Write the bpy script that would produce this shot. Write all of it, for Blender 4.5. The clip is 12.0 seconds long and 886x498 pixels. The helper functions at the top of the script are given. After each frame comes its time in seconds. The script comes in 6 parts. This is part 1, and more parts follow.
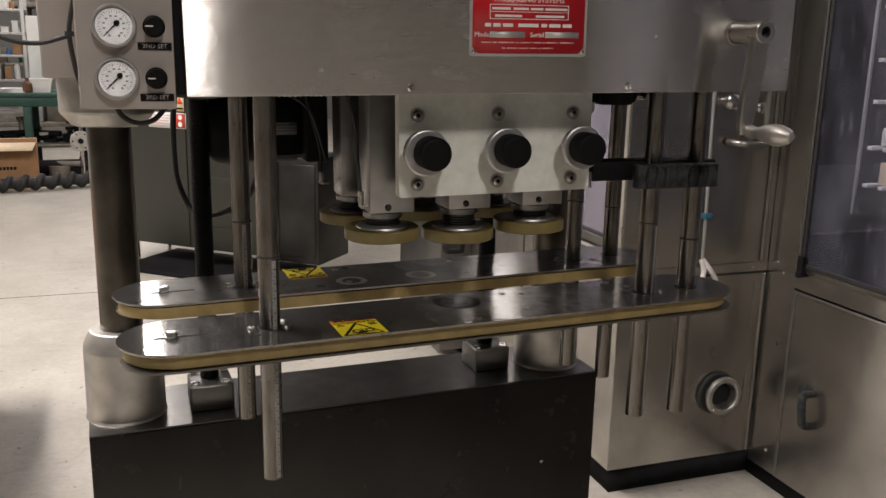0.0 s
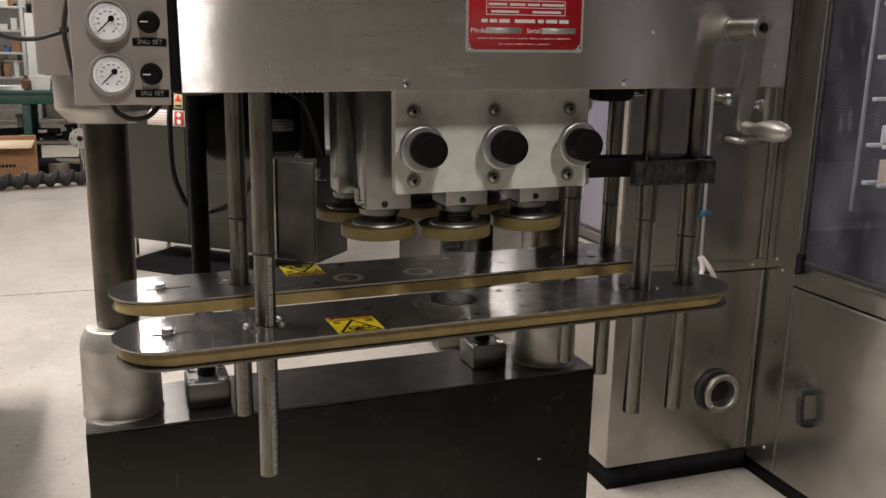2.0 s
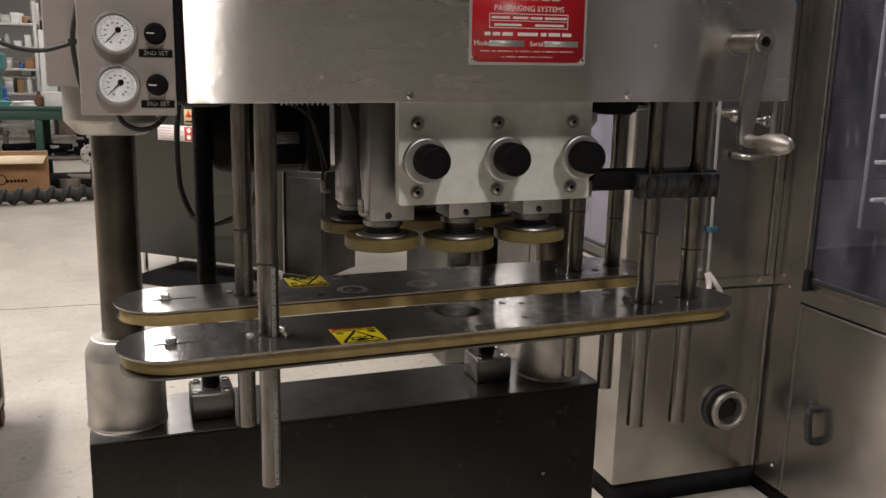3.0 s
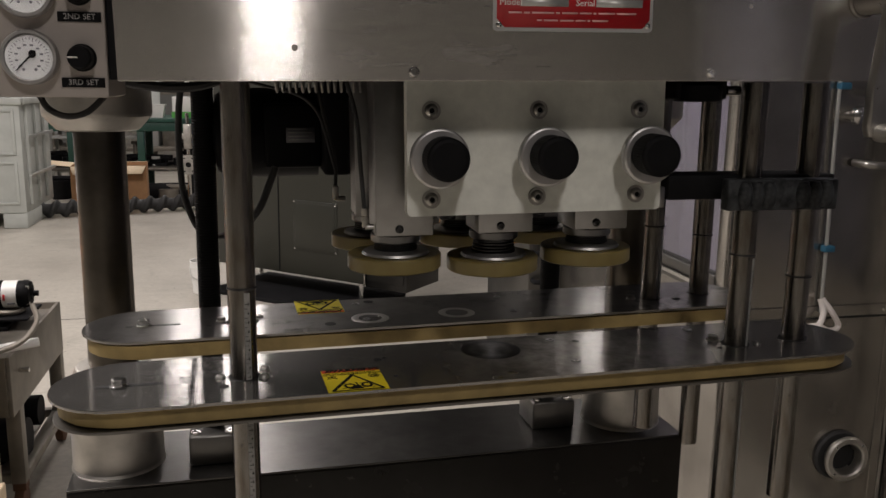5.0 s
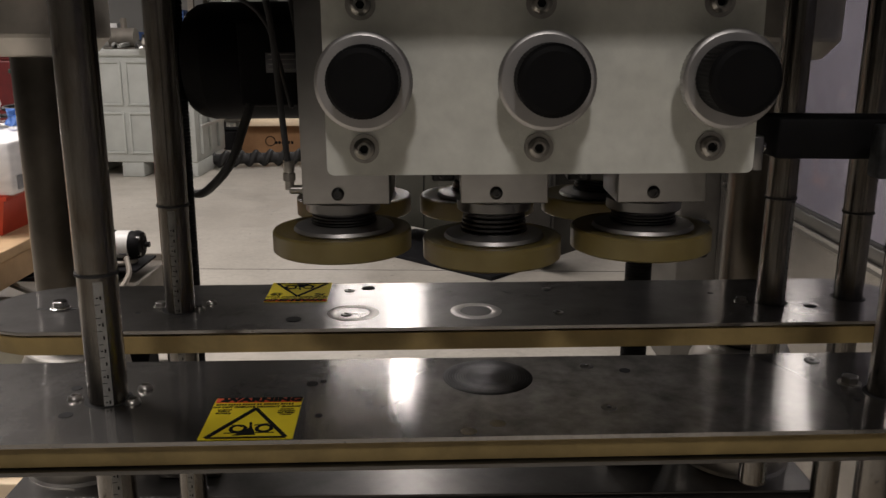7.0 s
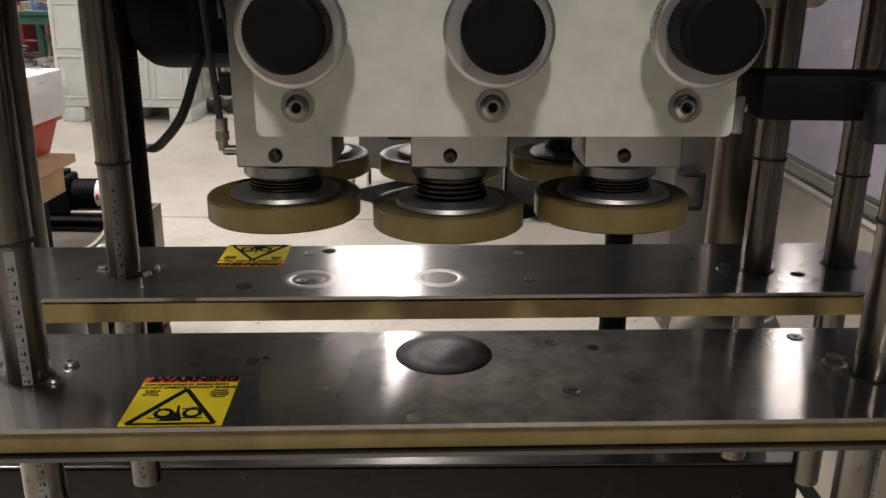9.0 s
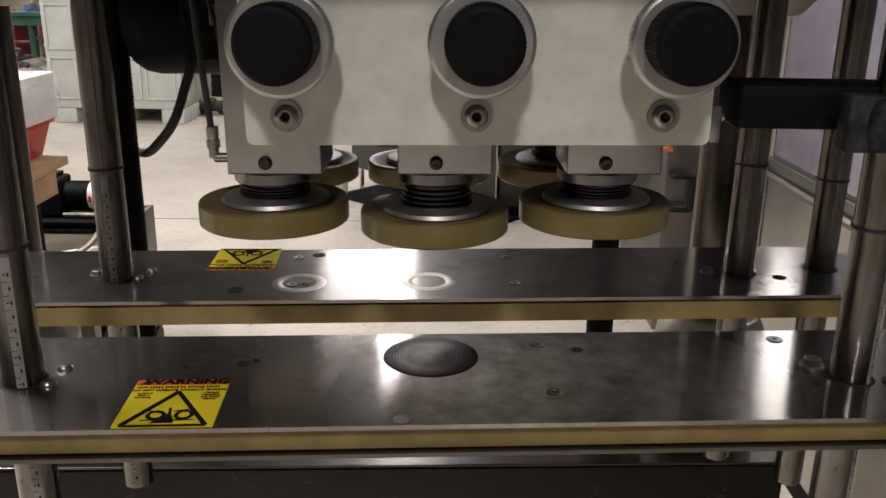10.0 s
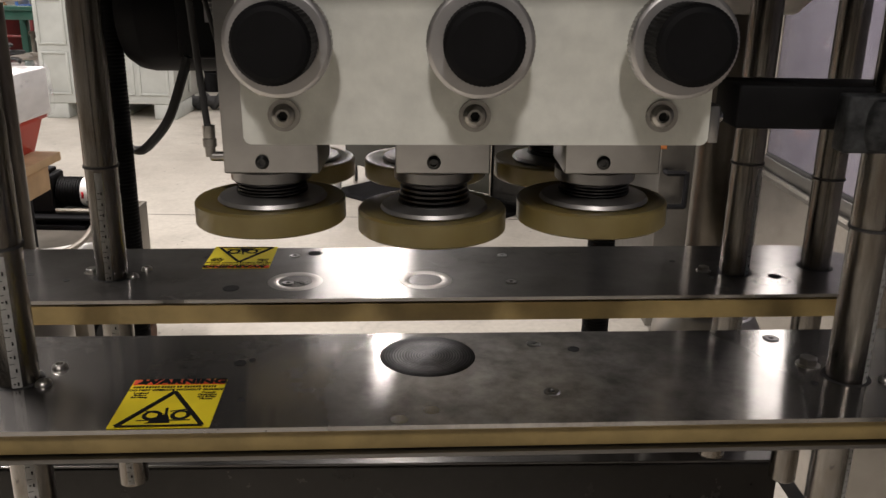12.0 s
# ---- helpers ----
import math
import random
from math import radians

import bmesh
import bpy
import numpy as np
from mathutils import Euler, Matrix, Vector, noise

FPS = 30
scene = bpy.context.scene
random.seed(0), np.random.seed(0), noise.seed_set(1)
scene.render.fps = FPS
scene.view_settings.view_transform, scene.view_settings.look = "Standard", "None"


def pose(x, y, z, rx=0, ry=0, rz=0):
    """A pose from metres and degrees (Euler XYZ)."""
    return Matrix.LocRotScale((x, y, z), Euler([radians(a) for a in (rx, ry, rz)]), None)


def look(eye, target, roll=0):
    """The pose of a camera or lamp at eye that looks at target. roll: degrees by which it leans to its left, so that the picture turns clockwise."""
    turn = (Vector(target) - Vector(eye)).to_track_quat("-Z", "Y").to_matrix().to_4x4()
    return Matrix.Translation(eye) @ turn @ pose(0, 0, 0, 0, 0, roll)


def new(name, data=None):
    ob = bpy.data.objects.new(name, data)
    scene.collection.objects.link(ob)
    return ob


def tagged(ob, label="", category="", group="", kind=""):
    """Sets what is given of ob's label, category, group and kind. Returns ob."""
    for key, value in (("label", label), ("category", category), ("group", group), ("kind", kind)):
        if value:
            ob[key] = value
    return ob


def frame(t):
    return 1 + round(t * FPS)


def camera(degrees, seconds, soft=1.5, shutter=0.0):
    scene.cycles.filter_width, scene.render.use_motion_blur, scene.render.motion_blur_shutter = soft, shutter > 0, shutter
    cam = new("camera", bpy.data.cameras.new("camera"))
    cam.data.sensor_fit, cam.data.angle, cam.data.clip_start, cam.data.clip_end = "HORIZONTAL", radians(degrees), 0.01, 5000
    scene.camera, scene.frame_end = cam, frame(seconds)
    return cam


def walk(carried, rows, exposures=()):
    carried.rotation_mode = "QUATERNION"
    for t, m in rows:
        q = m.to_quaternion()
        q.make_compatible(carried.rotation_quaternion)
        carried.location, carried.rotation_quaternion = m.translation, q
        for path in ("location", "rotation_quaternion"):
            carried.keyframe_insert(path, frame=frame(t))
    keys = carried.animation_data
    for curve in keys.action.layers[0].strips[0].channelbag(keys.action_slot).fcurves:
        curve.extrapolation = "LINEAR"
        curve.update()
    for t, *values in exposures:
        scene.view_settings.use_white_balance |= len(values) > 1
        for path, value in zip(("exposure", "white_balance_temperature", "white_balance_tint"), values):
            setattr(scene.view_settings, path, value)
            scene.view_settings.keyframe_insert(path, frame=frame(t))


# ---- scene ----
cam = camera(54.6, 12.0)
PATH = [
    (0, (0.057, 0.052, 1.425), (0.702, 1.892, 0.977), 1.2),
    (0.5, (0.061, 0.048, 1.424), (0.703, 1.89, 0.981), 1.2),
    (1, (0.063, 0.051, 1.423), (0.713, 1.889, 0.975), 1.2),
    (1.5, (0.066, 0.057, 1.422), (0.714, 1.894, 0.966), 1.2),
    (2, (0.062, 0.053, 1.423), (0.707, 1.891, 0.97), 1.2),
    (2.5, (0.061, 0.043, 1.423), (0.701, 1.887, 0.986), 1.2),
    (4.5, (0.172, 0.156, 1.376), (0.668, 2.058, 1.004), 1.3),
    (5, (0.231, 0.267, 1.375), (0.633, 2.187, 0.986), 0.8),
    (5.5, (0.307, 0.322, 1.391), (0.576, 2.264, 0.996), 1.0),
    (6, (0.416, 0.389, 1.371), (0.525, 2.348, 0.981), 1.2),
    (6.5, (0.453, 0.499, 1.337), (0.459, 2.458, 0.932), 0.7),
    (7, (0.457, 0.576, 1.326), (0.447, 2.515, 0.836), 0.3),
    (8.8, (0.491, 0.634, 1.325), (0.482, 2.541, 0.721), 0.6),
    (9, (0.491, 0.635, 1.326), (0.483, 2.54, 0.718), 0.7),
    (9.5, (0.495, 0.631, 1.329), (0.494, 2.536, 0.718), 0.6),
    (10, (0.496, 0.623, 1.333), (0.503, 2.529, 0.727), 0.8),
    (10.5, (0.494, 0.623, 1.333), (0.509, 2.53, 0.731), 0.9),
    (11, (0.494, 0.625, 1.334), (0.515, 2.531, 0.731), 1.0),
    (11.5, (0.494, 0.624, 1.335), (0.517, 2.53, 0.729), 1.1),
    (12, (0.493, 0.625, 1.335), (0.516, 2.528, 0.72), 1.0),
]
walk(cam, [(t, look(eye, target, roll)) for t, eye, target, roll in PATH], [(0, -0.26), (2.7, -0.26), (4.4, -0.76), (5.5, -0.84), (6.0, -0.95), (7.0, -0.99), (8.8, -0.28), (12, -0.20)])

# ---- light ----
world = bpy.data.worlds.new("hall_air")
scene.world = world
world.use_nodes = True
world.node_tree.nodes["Background"].inputs[0].default_value = (0.9, 0.95, 1.0, 1)
world.node_tree.nodes["Background"].inputs[1].default_value = 0.008


def strip_light(x, y, z, watts, width, length, yaw):
    lamp = bpy.data.lights.new("tube_and_fill_light", "AREA")
    lamp.shape, lamp.size, lamp.size_y = "RECTANGLE", width, length
    lamp.energy, lamp.color = watts, (1.0, 0.917, 0.885)
    ob = new("tube_and_fill_light", lamp)
    ob.matrix_world = pose(x, y, z, 0, 0, yaw)
    return ob


# x, y, watts, width, length, yaw; the first five are placed from reflections
LAMPS = [(0.30, -2.6, 150, 0.34, 0.8, 0), (0.06, 8.6, 92, 0.22, 4.4, 6), (-0.50, 12.7, 185, 1.3, 2.4, 0), (3.98, 8.95, 38, 0.48, 3.5, -20), (5.35, 12.5, 34, 0.6, 2.4, 0),
         # unseen fill lamps, added to brighten the left side and the enclosure
         (-6.8, 8.6, 400, 0.22, 2.4, 0), (-7.2, 12.0, 290, 0.22, 2.4, 0), (-1.9, 2.9, 135, 0.22, 2.4, 0), (-3.0, 3.6, 220, 0.22, 2.0, 0), (-1.7, 1.9, 230, 0.22, 2.4, 0), (5.2, 3.0, 160, 0.22, 2.4, 0)]
for lx, ly, lw, width, length, yaw in LAMPS:
    strip_light(lx, ly, 4.45, lw, width, length, yaw)


# ---- materials ----
def material(name):
    m = bpy.data.materials.new(name)
    m.use_nodes = True
    nt = m.node_tree
    return m, nt, nt.nodes["Principled BSDF"]


def link(nt, a, b):
    nt.links.new(a, b)


def coords(nt, scale=(1, 1, 1), kind="Object"):
    tc = nt.nodes.new("ShaderNodeTexCoord")
    mp = nt.nodes.new("ShaderNodeMapping")
    mp.inputs["Scale"].default_value = scale
    link(nt, tc.outputs[kind], mp.inputs["Vector"])
    return mp.outputs["Vector"]


def noise_node(nt, vec, scale, detail=4.0, rough=0.55):
    n = nt.nodes.new("ShaderNodeTexNoise")
    n.inputs["Scale"].default_value = scale
    n.inputs["Detail"].default_value = detail
    n.inputs["Roughness"].default_value = rough
    link(nt, vec, n.inputs["Vector"])
    return n.outputs["Fac"]


def ramp(nt, fac, *stops):
    r = nt.nodes.new("ShaderNodeValToRGB")
    els = r.color_ramp.elements
    while len(els) < len(stops):
        els.new(0.5)
    for e, (p, c) in zip(els, stops):
        e.position = p
        e.color = (*c, 1) if isinstance(c, tuple) else (c, c, c, 1)
    link(nt, fac, r.inputs["Fac"])
    return r.outputs["Color"]


def mixed(nt, fac, a, b, mode="MIX"):
    n = nt.nodes.new("ShaderNodeMix")
    n.data_type, n.blend_type = "RGBA", mode
    for sock, v in ((n.inputs[0], fac), (n.inputs[6], a), (n.inputs[7], b)):
        if isinstance(v, (int, float)):
            sock.default_value = v if sock == n.inputs[0] else (v, v, v, 1)
        elif isinstance(v, tuple):
            sock.default_value = (*v, 1)
        else:
            link(nt, v, sock)
    return n.outputs[2]


def bump(nt, bsdf, height, strength=0.3, dist=0.002):
    b = nt.nodes.new("ShaderNodeBump")
    b.inputs["Strength"].default_value = strength
    b.inputs["Distance"].default_value = dist
    link(nt, height, b.inputs["Height"])
    link(nt, b.outputs["Normal"], bsdf.inputs["Normal"])


def combed(nt, p, grain, comb, across):
    """Fine parallel scratches lean the surface to and fro across the grain, and hardly along it."""
    tc = nt.nodes.new("ShaderNodeTexCoord")
    lean = nt.nodes.new("ShaderNodeMath")
    lean.operation, lean.inputs[1].default_value = "SUBTRACT", 0.5
    link(nt, noise_node(nt, coords(nt, grain), 60, 2, 0.6), lean.inputs[0])
    vs = nt.nodes.new("ShaderNodeVectorMath")
    vs.operation, vs.inputs[0].default_value = "SCALE", tuple(across * c for c in comb)
    link(nt, lean.outputs[0], vs.inputs["Scale"])
    va = nt.nodes.new("ShaderNodeVectorMath")
    va.operation = "ADD"
    link(nt, tc.outputs["Normal"], va.inputs[0])
    link(nt, vs.outputs[0], va.inputs[1])
    vn = nt.nodes.new("ShaderNodeVectorMath")
    vn.operation = "NORMALIZE"
    link(nt, va.outputs[0], vn.inputs[0])
    link(nt, vn.outputs[0], p.inputs["Normal"])


def metal(name, colour, rough, grain=None, aniso=0.0, tangent=None, spots=0.25, big=9.0, relief=0.04, deep=0.0006, haze=0.0, comb=None, across=0.0, film=0.55, swirl=0.0, stain=None):
    """Metal with a grain direction (scale per axis), smudges at two scales and an even tangent for brushed sheet."""
    m, nt, p = material(name)
    p.inputs["Metallic"].default_value = 1.0
    vec = coords(nt)
    smudge = noise_node(nt, vec, big, 5)
    lo, hi = tuple(c * (1 - spots) for c in colour), tuple(min(1, c * (1 + 0.4 * spots)) for c in colour)
    link(nt, ramp(nt, smudge, (0.3, lo), (0.65, hi)), p.inputs["Base Color"])
    fine = noise_node(nt, coords(nt, grain or (1, 1, 1)), 60 if grain else 240, 3)
    r = nt.nodes.new("ShaderNodeMapRange")
    r.inputs["To Min"].default_value, r.inputs["To Max"].default_value = rough * 0.8, rough * 1.25
    link(nt, noise_node(nt, vec, big * 4, 4), r.inputs["Value"])
    link(nt, r.outputs["Result"], p.inputs["Roughness"])
    if comb:
        combed(nt, p, grain, comb, across)
    else:
        bump(nt, p, fine, relief, deep)
    if aniso:
        p.inputs["Anisotropic"].default_value = aniso
        t = nt.nodes.new("ShaderNodeCombineXYZ")
        for i, v in enumerate(tangent):
            t.inputs[i].default_value = v
        link(nt, t.outputs["Vector"], p.inputs["Tangent"])
    if haze:
        # a dull film of grease and dust in patches over the bright grain
        q = nt.nodes.new("ShaderNodeBsdfPrincipled")
        q.inputs["Metallic"].default_value, q.inputs["Roughness"].default_value = 0.85, film
        link(nt, ramp(nt, noise_node(nt, vec, 26, 6, 0.65), (0.3, tuple(c * 0.74 for c in colour)), (0.7, colour)), q.inputs["Base Color"])
        mx = nt.nodes.new("ShaderNodeMixShader")
        cover = ramp(nt, noise_node(nt, vec, 7, 7, 0.65), (0.30, haze * 0.6), (0.72, haze))
        if swirl:
            # slanting smears left by wiping
            tc2 = nt.nodes.new("ShaderNodeTexCoord")
            mp2 = nt.nodes.new("ShaderNodeMapping")
            mp2.inputs["Rotation"].default_value = (0, radians(38), 0)
            mp2.inputs["Scale"].default_value = (1.2, 1, 8)
            link(nt, tc2.outputs["Object"], mp2.inputs["Vector"])
            arcs = mixed(nt, 1.0, ramp(nt, noise_node(nt, mp2.outputs["Vector"], 9, 5, 0.6), (0.42, 0.0), (0.80, swirl)), ramp(nt, noise_node(nt, vec, 4.5, 2), (0.40, 0.0), (0.66, 1.0)), "MULTIPLY")
            cover = mixed(nt, 1.0, cover, arcs, "ADD")
        if stain:
            # an etched stain round one spot: x, y, radius
            far = nt.nodes.new("ShaderNodeVectorMath")
            far.operation, far.inputs[1].default_value = "DISTANCE", (stain[0], stain[1], 0)
            link(nt, vec, far.inputs[0])
            spot = mixed(nt, 1.0, ramp(nt, far.outputs["Value"], (stain[2] * 0.35, 0.8), (stain[2], 0.0)), ramp(nt, noise_node(nt, vec, 34, 6, 0.65), (0.26, 0.1), (0.80, 1.0)), "MULTIPLY")
            residue = spot
        link(nt, cover, mx.inputs[0])
        link(nt, p.outputs[0], mx.inputs[1])
        link(nt, q.outputs[0], mx.inputs[2])
        out = mx.outputs[0]
        if stain:
            dry = nt.nodes.new("ShaderNodeBsdfPrincipled")
            dry.inputs["Base Color"].default_value, dry.inputs["Roughness"].default_value = (0.62, 0.60, 0.56, 1), 0.42
            dry.inputs["Metallic"].default_value = 0.9
            my = nt.nodes.new("ShaderNodeMixShader")
            link(nt, residue, my.inputs[0])
            link(nt, out, my.inputs[1])
            link(nt, dry.outputs[0], my.inputs[2])
            out = my.outputs[0]
        link(nt, out, nt.nodes["Material Output"].inputs["Surface"])
    return m


def plain(name, colour, rough=0.5, vary=0.12, scale=12.0, relief=0.05, fine=180.0, spec=0.5, metallic=0.0):
    m, nt, p = material(name)
    vec = coords(nt)
    lo, hi = tuple(c * (1 - vary) for c in colour), tuple(min(1, c * (1 + vary)) for c in colour)
    link(nt, ramp(nt, noise_node(nt, vec, scale, 6), (0.3, lo), (0.7, hi)), p.inputs["Base Color"])
    p.inputs["Roughness"].default_value = rough
    p.inputs["Metallic"].default_value = metallic
    p.inputs["Specular IOR Level"].default_value = spec
    bump(nt, p, noise_node(nt, vec, fine, 3), relief, 0.001)
    return m


STEEL_SHEET = metal("brushed_stainless", (0.63, 0.61, 0.575), 0.155, grain=(60, 60, 300), aniso=1.0, tangent=(0, 0, 1), spots=0.08, haze=0.22, comb=(0, 0, 1), across=2.1, film=0.40, swirl=0.28)
STEEL_PLATE = metal("brushed_plate_steel", (0.33, 0.32, 0.306), 0.09, grain=(60, 300, 60), comb=(0, 1, 0), across=0.4, haze=0.42, film=0.36)
STEEL_PLATE_STAINED = metal("stained_plate_steel", (0.33, 0.32, 0.306), 0.07, grain=(60, 300, 60), comb=(0, 1, 0), across=0.35, haze=0.32, film=0.42, stain=(0.10, -0.025, 0.17))
# Paler than the cabinet front: the top's sheen is put into the colour
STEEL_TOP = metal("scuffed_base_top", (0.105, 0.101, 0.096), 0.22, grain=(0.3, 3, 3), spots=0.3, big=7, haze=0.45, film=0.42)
# Darker copy of the stainless; shade is put into this colour
STEEL_SHADED = metal("shaded_stainless", (0.17, 0.165, 0.155), 0.38, grain=(3, 3, 0.3), spots=0.25, big=6)
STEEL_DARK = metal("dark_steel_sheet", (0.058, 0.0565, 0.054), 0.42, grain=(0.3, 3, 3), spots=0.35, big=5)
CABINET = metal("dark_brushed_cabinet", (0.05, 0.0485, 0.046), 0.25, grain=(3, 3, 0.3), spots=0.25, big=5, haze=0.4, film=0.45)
FITTING = metal("ground_steel_fitting", (0.36, 0.345, 0.32), 0.30, spots=0.15, big=30, haze=0.3)
STEEL_COLUMN = metal("worn_steel_column", (0.13, 0.117, 0.10), 0.31, grain=(1, 1, 0.3), spots=0.35, big=14)
STEEL_CAST = metal("cast_steel", (0.52, 0.50, 0.46), 0.48, spots=0.3, big=18, relief=0.15)
STEEL_PANEL = metal("enclosure_stainless", (0.43, 0.41, 0.38), 0.21, grain=(60, 60, 300), comb=(0, 0, 1), across=0.6, spots=0.34, big=4, haze=0.24, film=0.46)
CHROME = metal("bright_steel", (0.66, 0.65, 0.63), 0.18, spots=0.15, big=60)
ALUMINIUM = metal("machined_aluminium", (0.31, 0.306, 0.298), 0.31, spots=0.14, big=40, relief=0.06)
FLANGE = metal("turned_aluminium", (0.52, 0.51, 0.495), 0.40, spots=0.12, big=30, relief=0.05, haze=0.45)
BOLT = metal("dull_bolt_steel", (0.40, 0.385, 0.355), 0.32, spots=0.3, big=80)
SPRING = metal("dark_spring_steel", (0.10, 0.10, 0.10), 0.35, spots=0.3, big=60)
WHITE_PAINT = plain("off_white_painted_plate", (0.67, 0.68, 0.615), 0.5, 0.10, 55, 0.2, 320)
BLACK = plain("black_plastic", (0.005, 0.005, 0.0054), 0.6, 0.35, 30, 0.12, 400, spec=0.12)
BLACK_MATT = plain("black_paint", (0.008, 0.008, 0.009), 0.65, 0.3, 18, spec=0.15)
DUSTY_BLACK = plain("dusty_black_plastic", (0.028, 0.030, 0.031), 0.6, 0.95, 85, 0.3, 300, spec=0.25)
BLACK_RUBBER = plain("black_rubber", (0.02, 0.02, 0.02), 0.65, 0.25, 40)
BELT = plain("tan_rubber_belt", (0.27, 0.198, 0.076), 0.6, 0.3, 24, 0.1, 300)
# Black for holes, slots and bores; the shade in them is put into colour
DARK_HOLE = plain("recess_shade_black", (0.01, 0.01, 0.01), 0.9, 0.1)
RED = plain("red_enamel", (0.44, 0.012, 0.018), 0.35, 0.08, 30)
LETTER_WHITE = plain("white_print", (0.75, 0.70, 0.66), 0.5, 0.04)
PINK_PRINT = plain("faint_pink_print", (0.62, 0.32, 0.30), 0.5, 0.2, 60)
YELLOW = plain("yellow_vinyl", (0.74, 0.60, 0.015), 0.6, 0.06, 40, spec=0.12)
ORANGE = plain("orange_vinyl", (0.66, 0.075, 0.03), 0.6, 0.06, 40, spec=0.12)
INK = plain("black_ink", (0.010, 0.010, 0.010), 0.8, 0.1, spec=0.04)
GREY_INK = plain("faded_grey_print", (0.16, 0.16, 0.17), 0.7, 0.2, 60, spec=0.1)
TAPE = plain("rule_tape", (0.29, 0.285, 0.265), 0.5, 0.25, 90)
DIAL = plain("white_dial", (0.62, 0.63, 0.62), 0.4, 0.03)
PUTTY = plain("taupe_paint", (0.37, 0.335, 0.305), 0.5, 0.08, 10)
CARD = plain("cardboard", (0.33, 0.18, 0.085), 0.85, 0.1, 14, 0.1, 120)
CARD_LIGHT = plain("cardboard_inside", (0.72, 0.58, 0.40), 0.85, 0.08, 14)
BIN_GREY = plain("grey_moulded_plastic", (0.50, 0.52, 0.49), 0.6, 0.1, 6)
GREEN_BENCH = plain("green_enamel", (0.014, 0.062, 0.045), 0.4, 0.2, 6)
WOOD = plain("raw_pine", (0.50, 0.34, 0.19), 0.75, 0.2, 9, 0.2, 60)
RED_CRATE = plain("red_moulded_plastic", (0.50, 0.045, 0.02), 0.45, 0.1, 12)
WHITE_PLASTIC = plain("white_plastic", (0.75, 0.75, 0.72), 0.4, 0.05, 10)
BEIGE = plain("beige_paint", (0.40, 0.36, 0.25), 0.5, 0.15, 8)
BLUE = plain("blue_vinyl", (0.05, 0.14, 0.42), 0.45, 0.15, 20)
MACHINE_GREEN = plain("olive_grey_panel", (0.023, 0.0234, 0.017), 0.42, 0.08, 3, 0.03, 90)
CART_STEEL = plain("grimy_steel", (0.22, 0.20, 0.17), 0.5, 0.25, 8, 0.1, 90, metallic=0.5)
BROWN = plain("stained_timber", (0.10, 0.045, 0.022), 0.7, 0.25, 9)
WALL = plain("hall_wall_paint", (0.22, 0.22, 0.21), 0.8, 0.08, 1.2)
CEILING = plain("hall_ceiling_deck", (0.08, 0.08, 0.078), 0.8, 0.15, 0.8)
PALE_STEEL = plain("pale_galvanised", (0.50, 0.50, 0.48), 0.45, 0.12, 8, metallic=0.6)


def urethane():
    m, nt, p = material("amber_urethane")
    vec = coords(nt)
    link(nt, ramp(nt, noise_node(nt, vec, 30, 4), (0.3, (0.235, 0.18, 0.062)), (0.7, (0.31, 0.25, 0.095))), p.inputs["Base Color"])
    p.inputs["Roughness"].default_value = 0.32
    p.inputs["Subsurface Weight"].default_value = 0.25
    p.inputs["Subsurface Radius"].default_value = (0.01, 0.008, 0.003)
    p.inputs["Transmission Weight"].default_value = 0.25
    p.inputs["IOR"].default_value = 1.5
    return m


def concrete():
    m, nt, p = material("hall_concrete")
    vec = coords(nt)
    broad = ramp(nt, noise_node(nt, vec, 0.7, 6), (0.3, (0.40, 0.37, 0.32)), (0.7, (0.50, 0.47, 0.41)))
    stain = ramp(nt, noise_node(nt, vec, 3.0, 8, 0.7), (0.32, 0.78), (0.55, 1.0))
    fine = ramp(nt, noise_node(nt, vec, 40, 4), (0.25, 0.86), (0.7, 1.06))
    scuff = ramp(nt, noise_node(nt, coords(nt, (1.0, 6.0, 1)), 2.2, 8, 0.75), (0.28, 0.7), (0.42, 1.0))
    c = mixed(nt, 0.75, broad, stain, "MULTIPLY")
    c = mixed(nt, 1.0, c, fine, "MULTIPLY")
    c = mixed(nt, 0.6, c, scuff, "MULTIPLY")
    # hairline cracks and scattered dark specks
    bent = nt.nodes.new("ShaderNodeVectorMath")
    bent.operation = "ADD"
    wob = nt.nodes.new("ShaderNodeTexNoise")
    wob.inputs["Scale"].default_value, wob.inputs["Detail"].default_value = 1.6, 6
    link(nt, vec, wob.inputs["Vector"])
    link(nt, vec, bent.inputs[0])
    link(nt, wob.outputs["Color"], bent.inputs[1])
    vor = nt.nodes.new("ShaderNodeTexVoronoi")
    vor.feature = "DISTANCE_TO_EDGE"
    vor.inputs["Scale"].default_value = 0.33
    link(nt, bent.outputs[0], vor.inputs["Vector"])
    c = mixed(nt, 0.16, c, ramp(nt, vor.outputs["Distance"], (0.0, 0.35), (0.004, 1.0)), "MULTIPLY")
    c = mixed(nt, 0.8, c, ramp(nt, noise_node(nt, vec, 26, 2, 0.5), (0.24, 0.35), (0.29, 1.0)), "MULTIPLY")
    link(nt, c, p.inputs["Base Color"])
    link(nt, ramp(nt, noise_node(nt, vec, 5, 5), (0.3, 0.35), (0.7, 0.6)), p.inputs["Roughness"])
    bump(nt, p, noise_node(nt, vec, 60, 6), 0.15, 0.002)
    return m


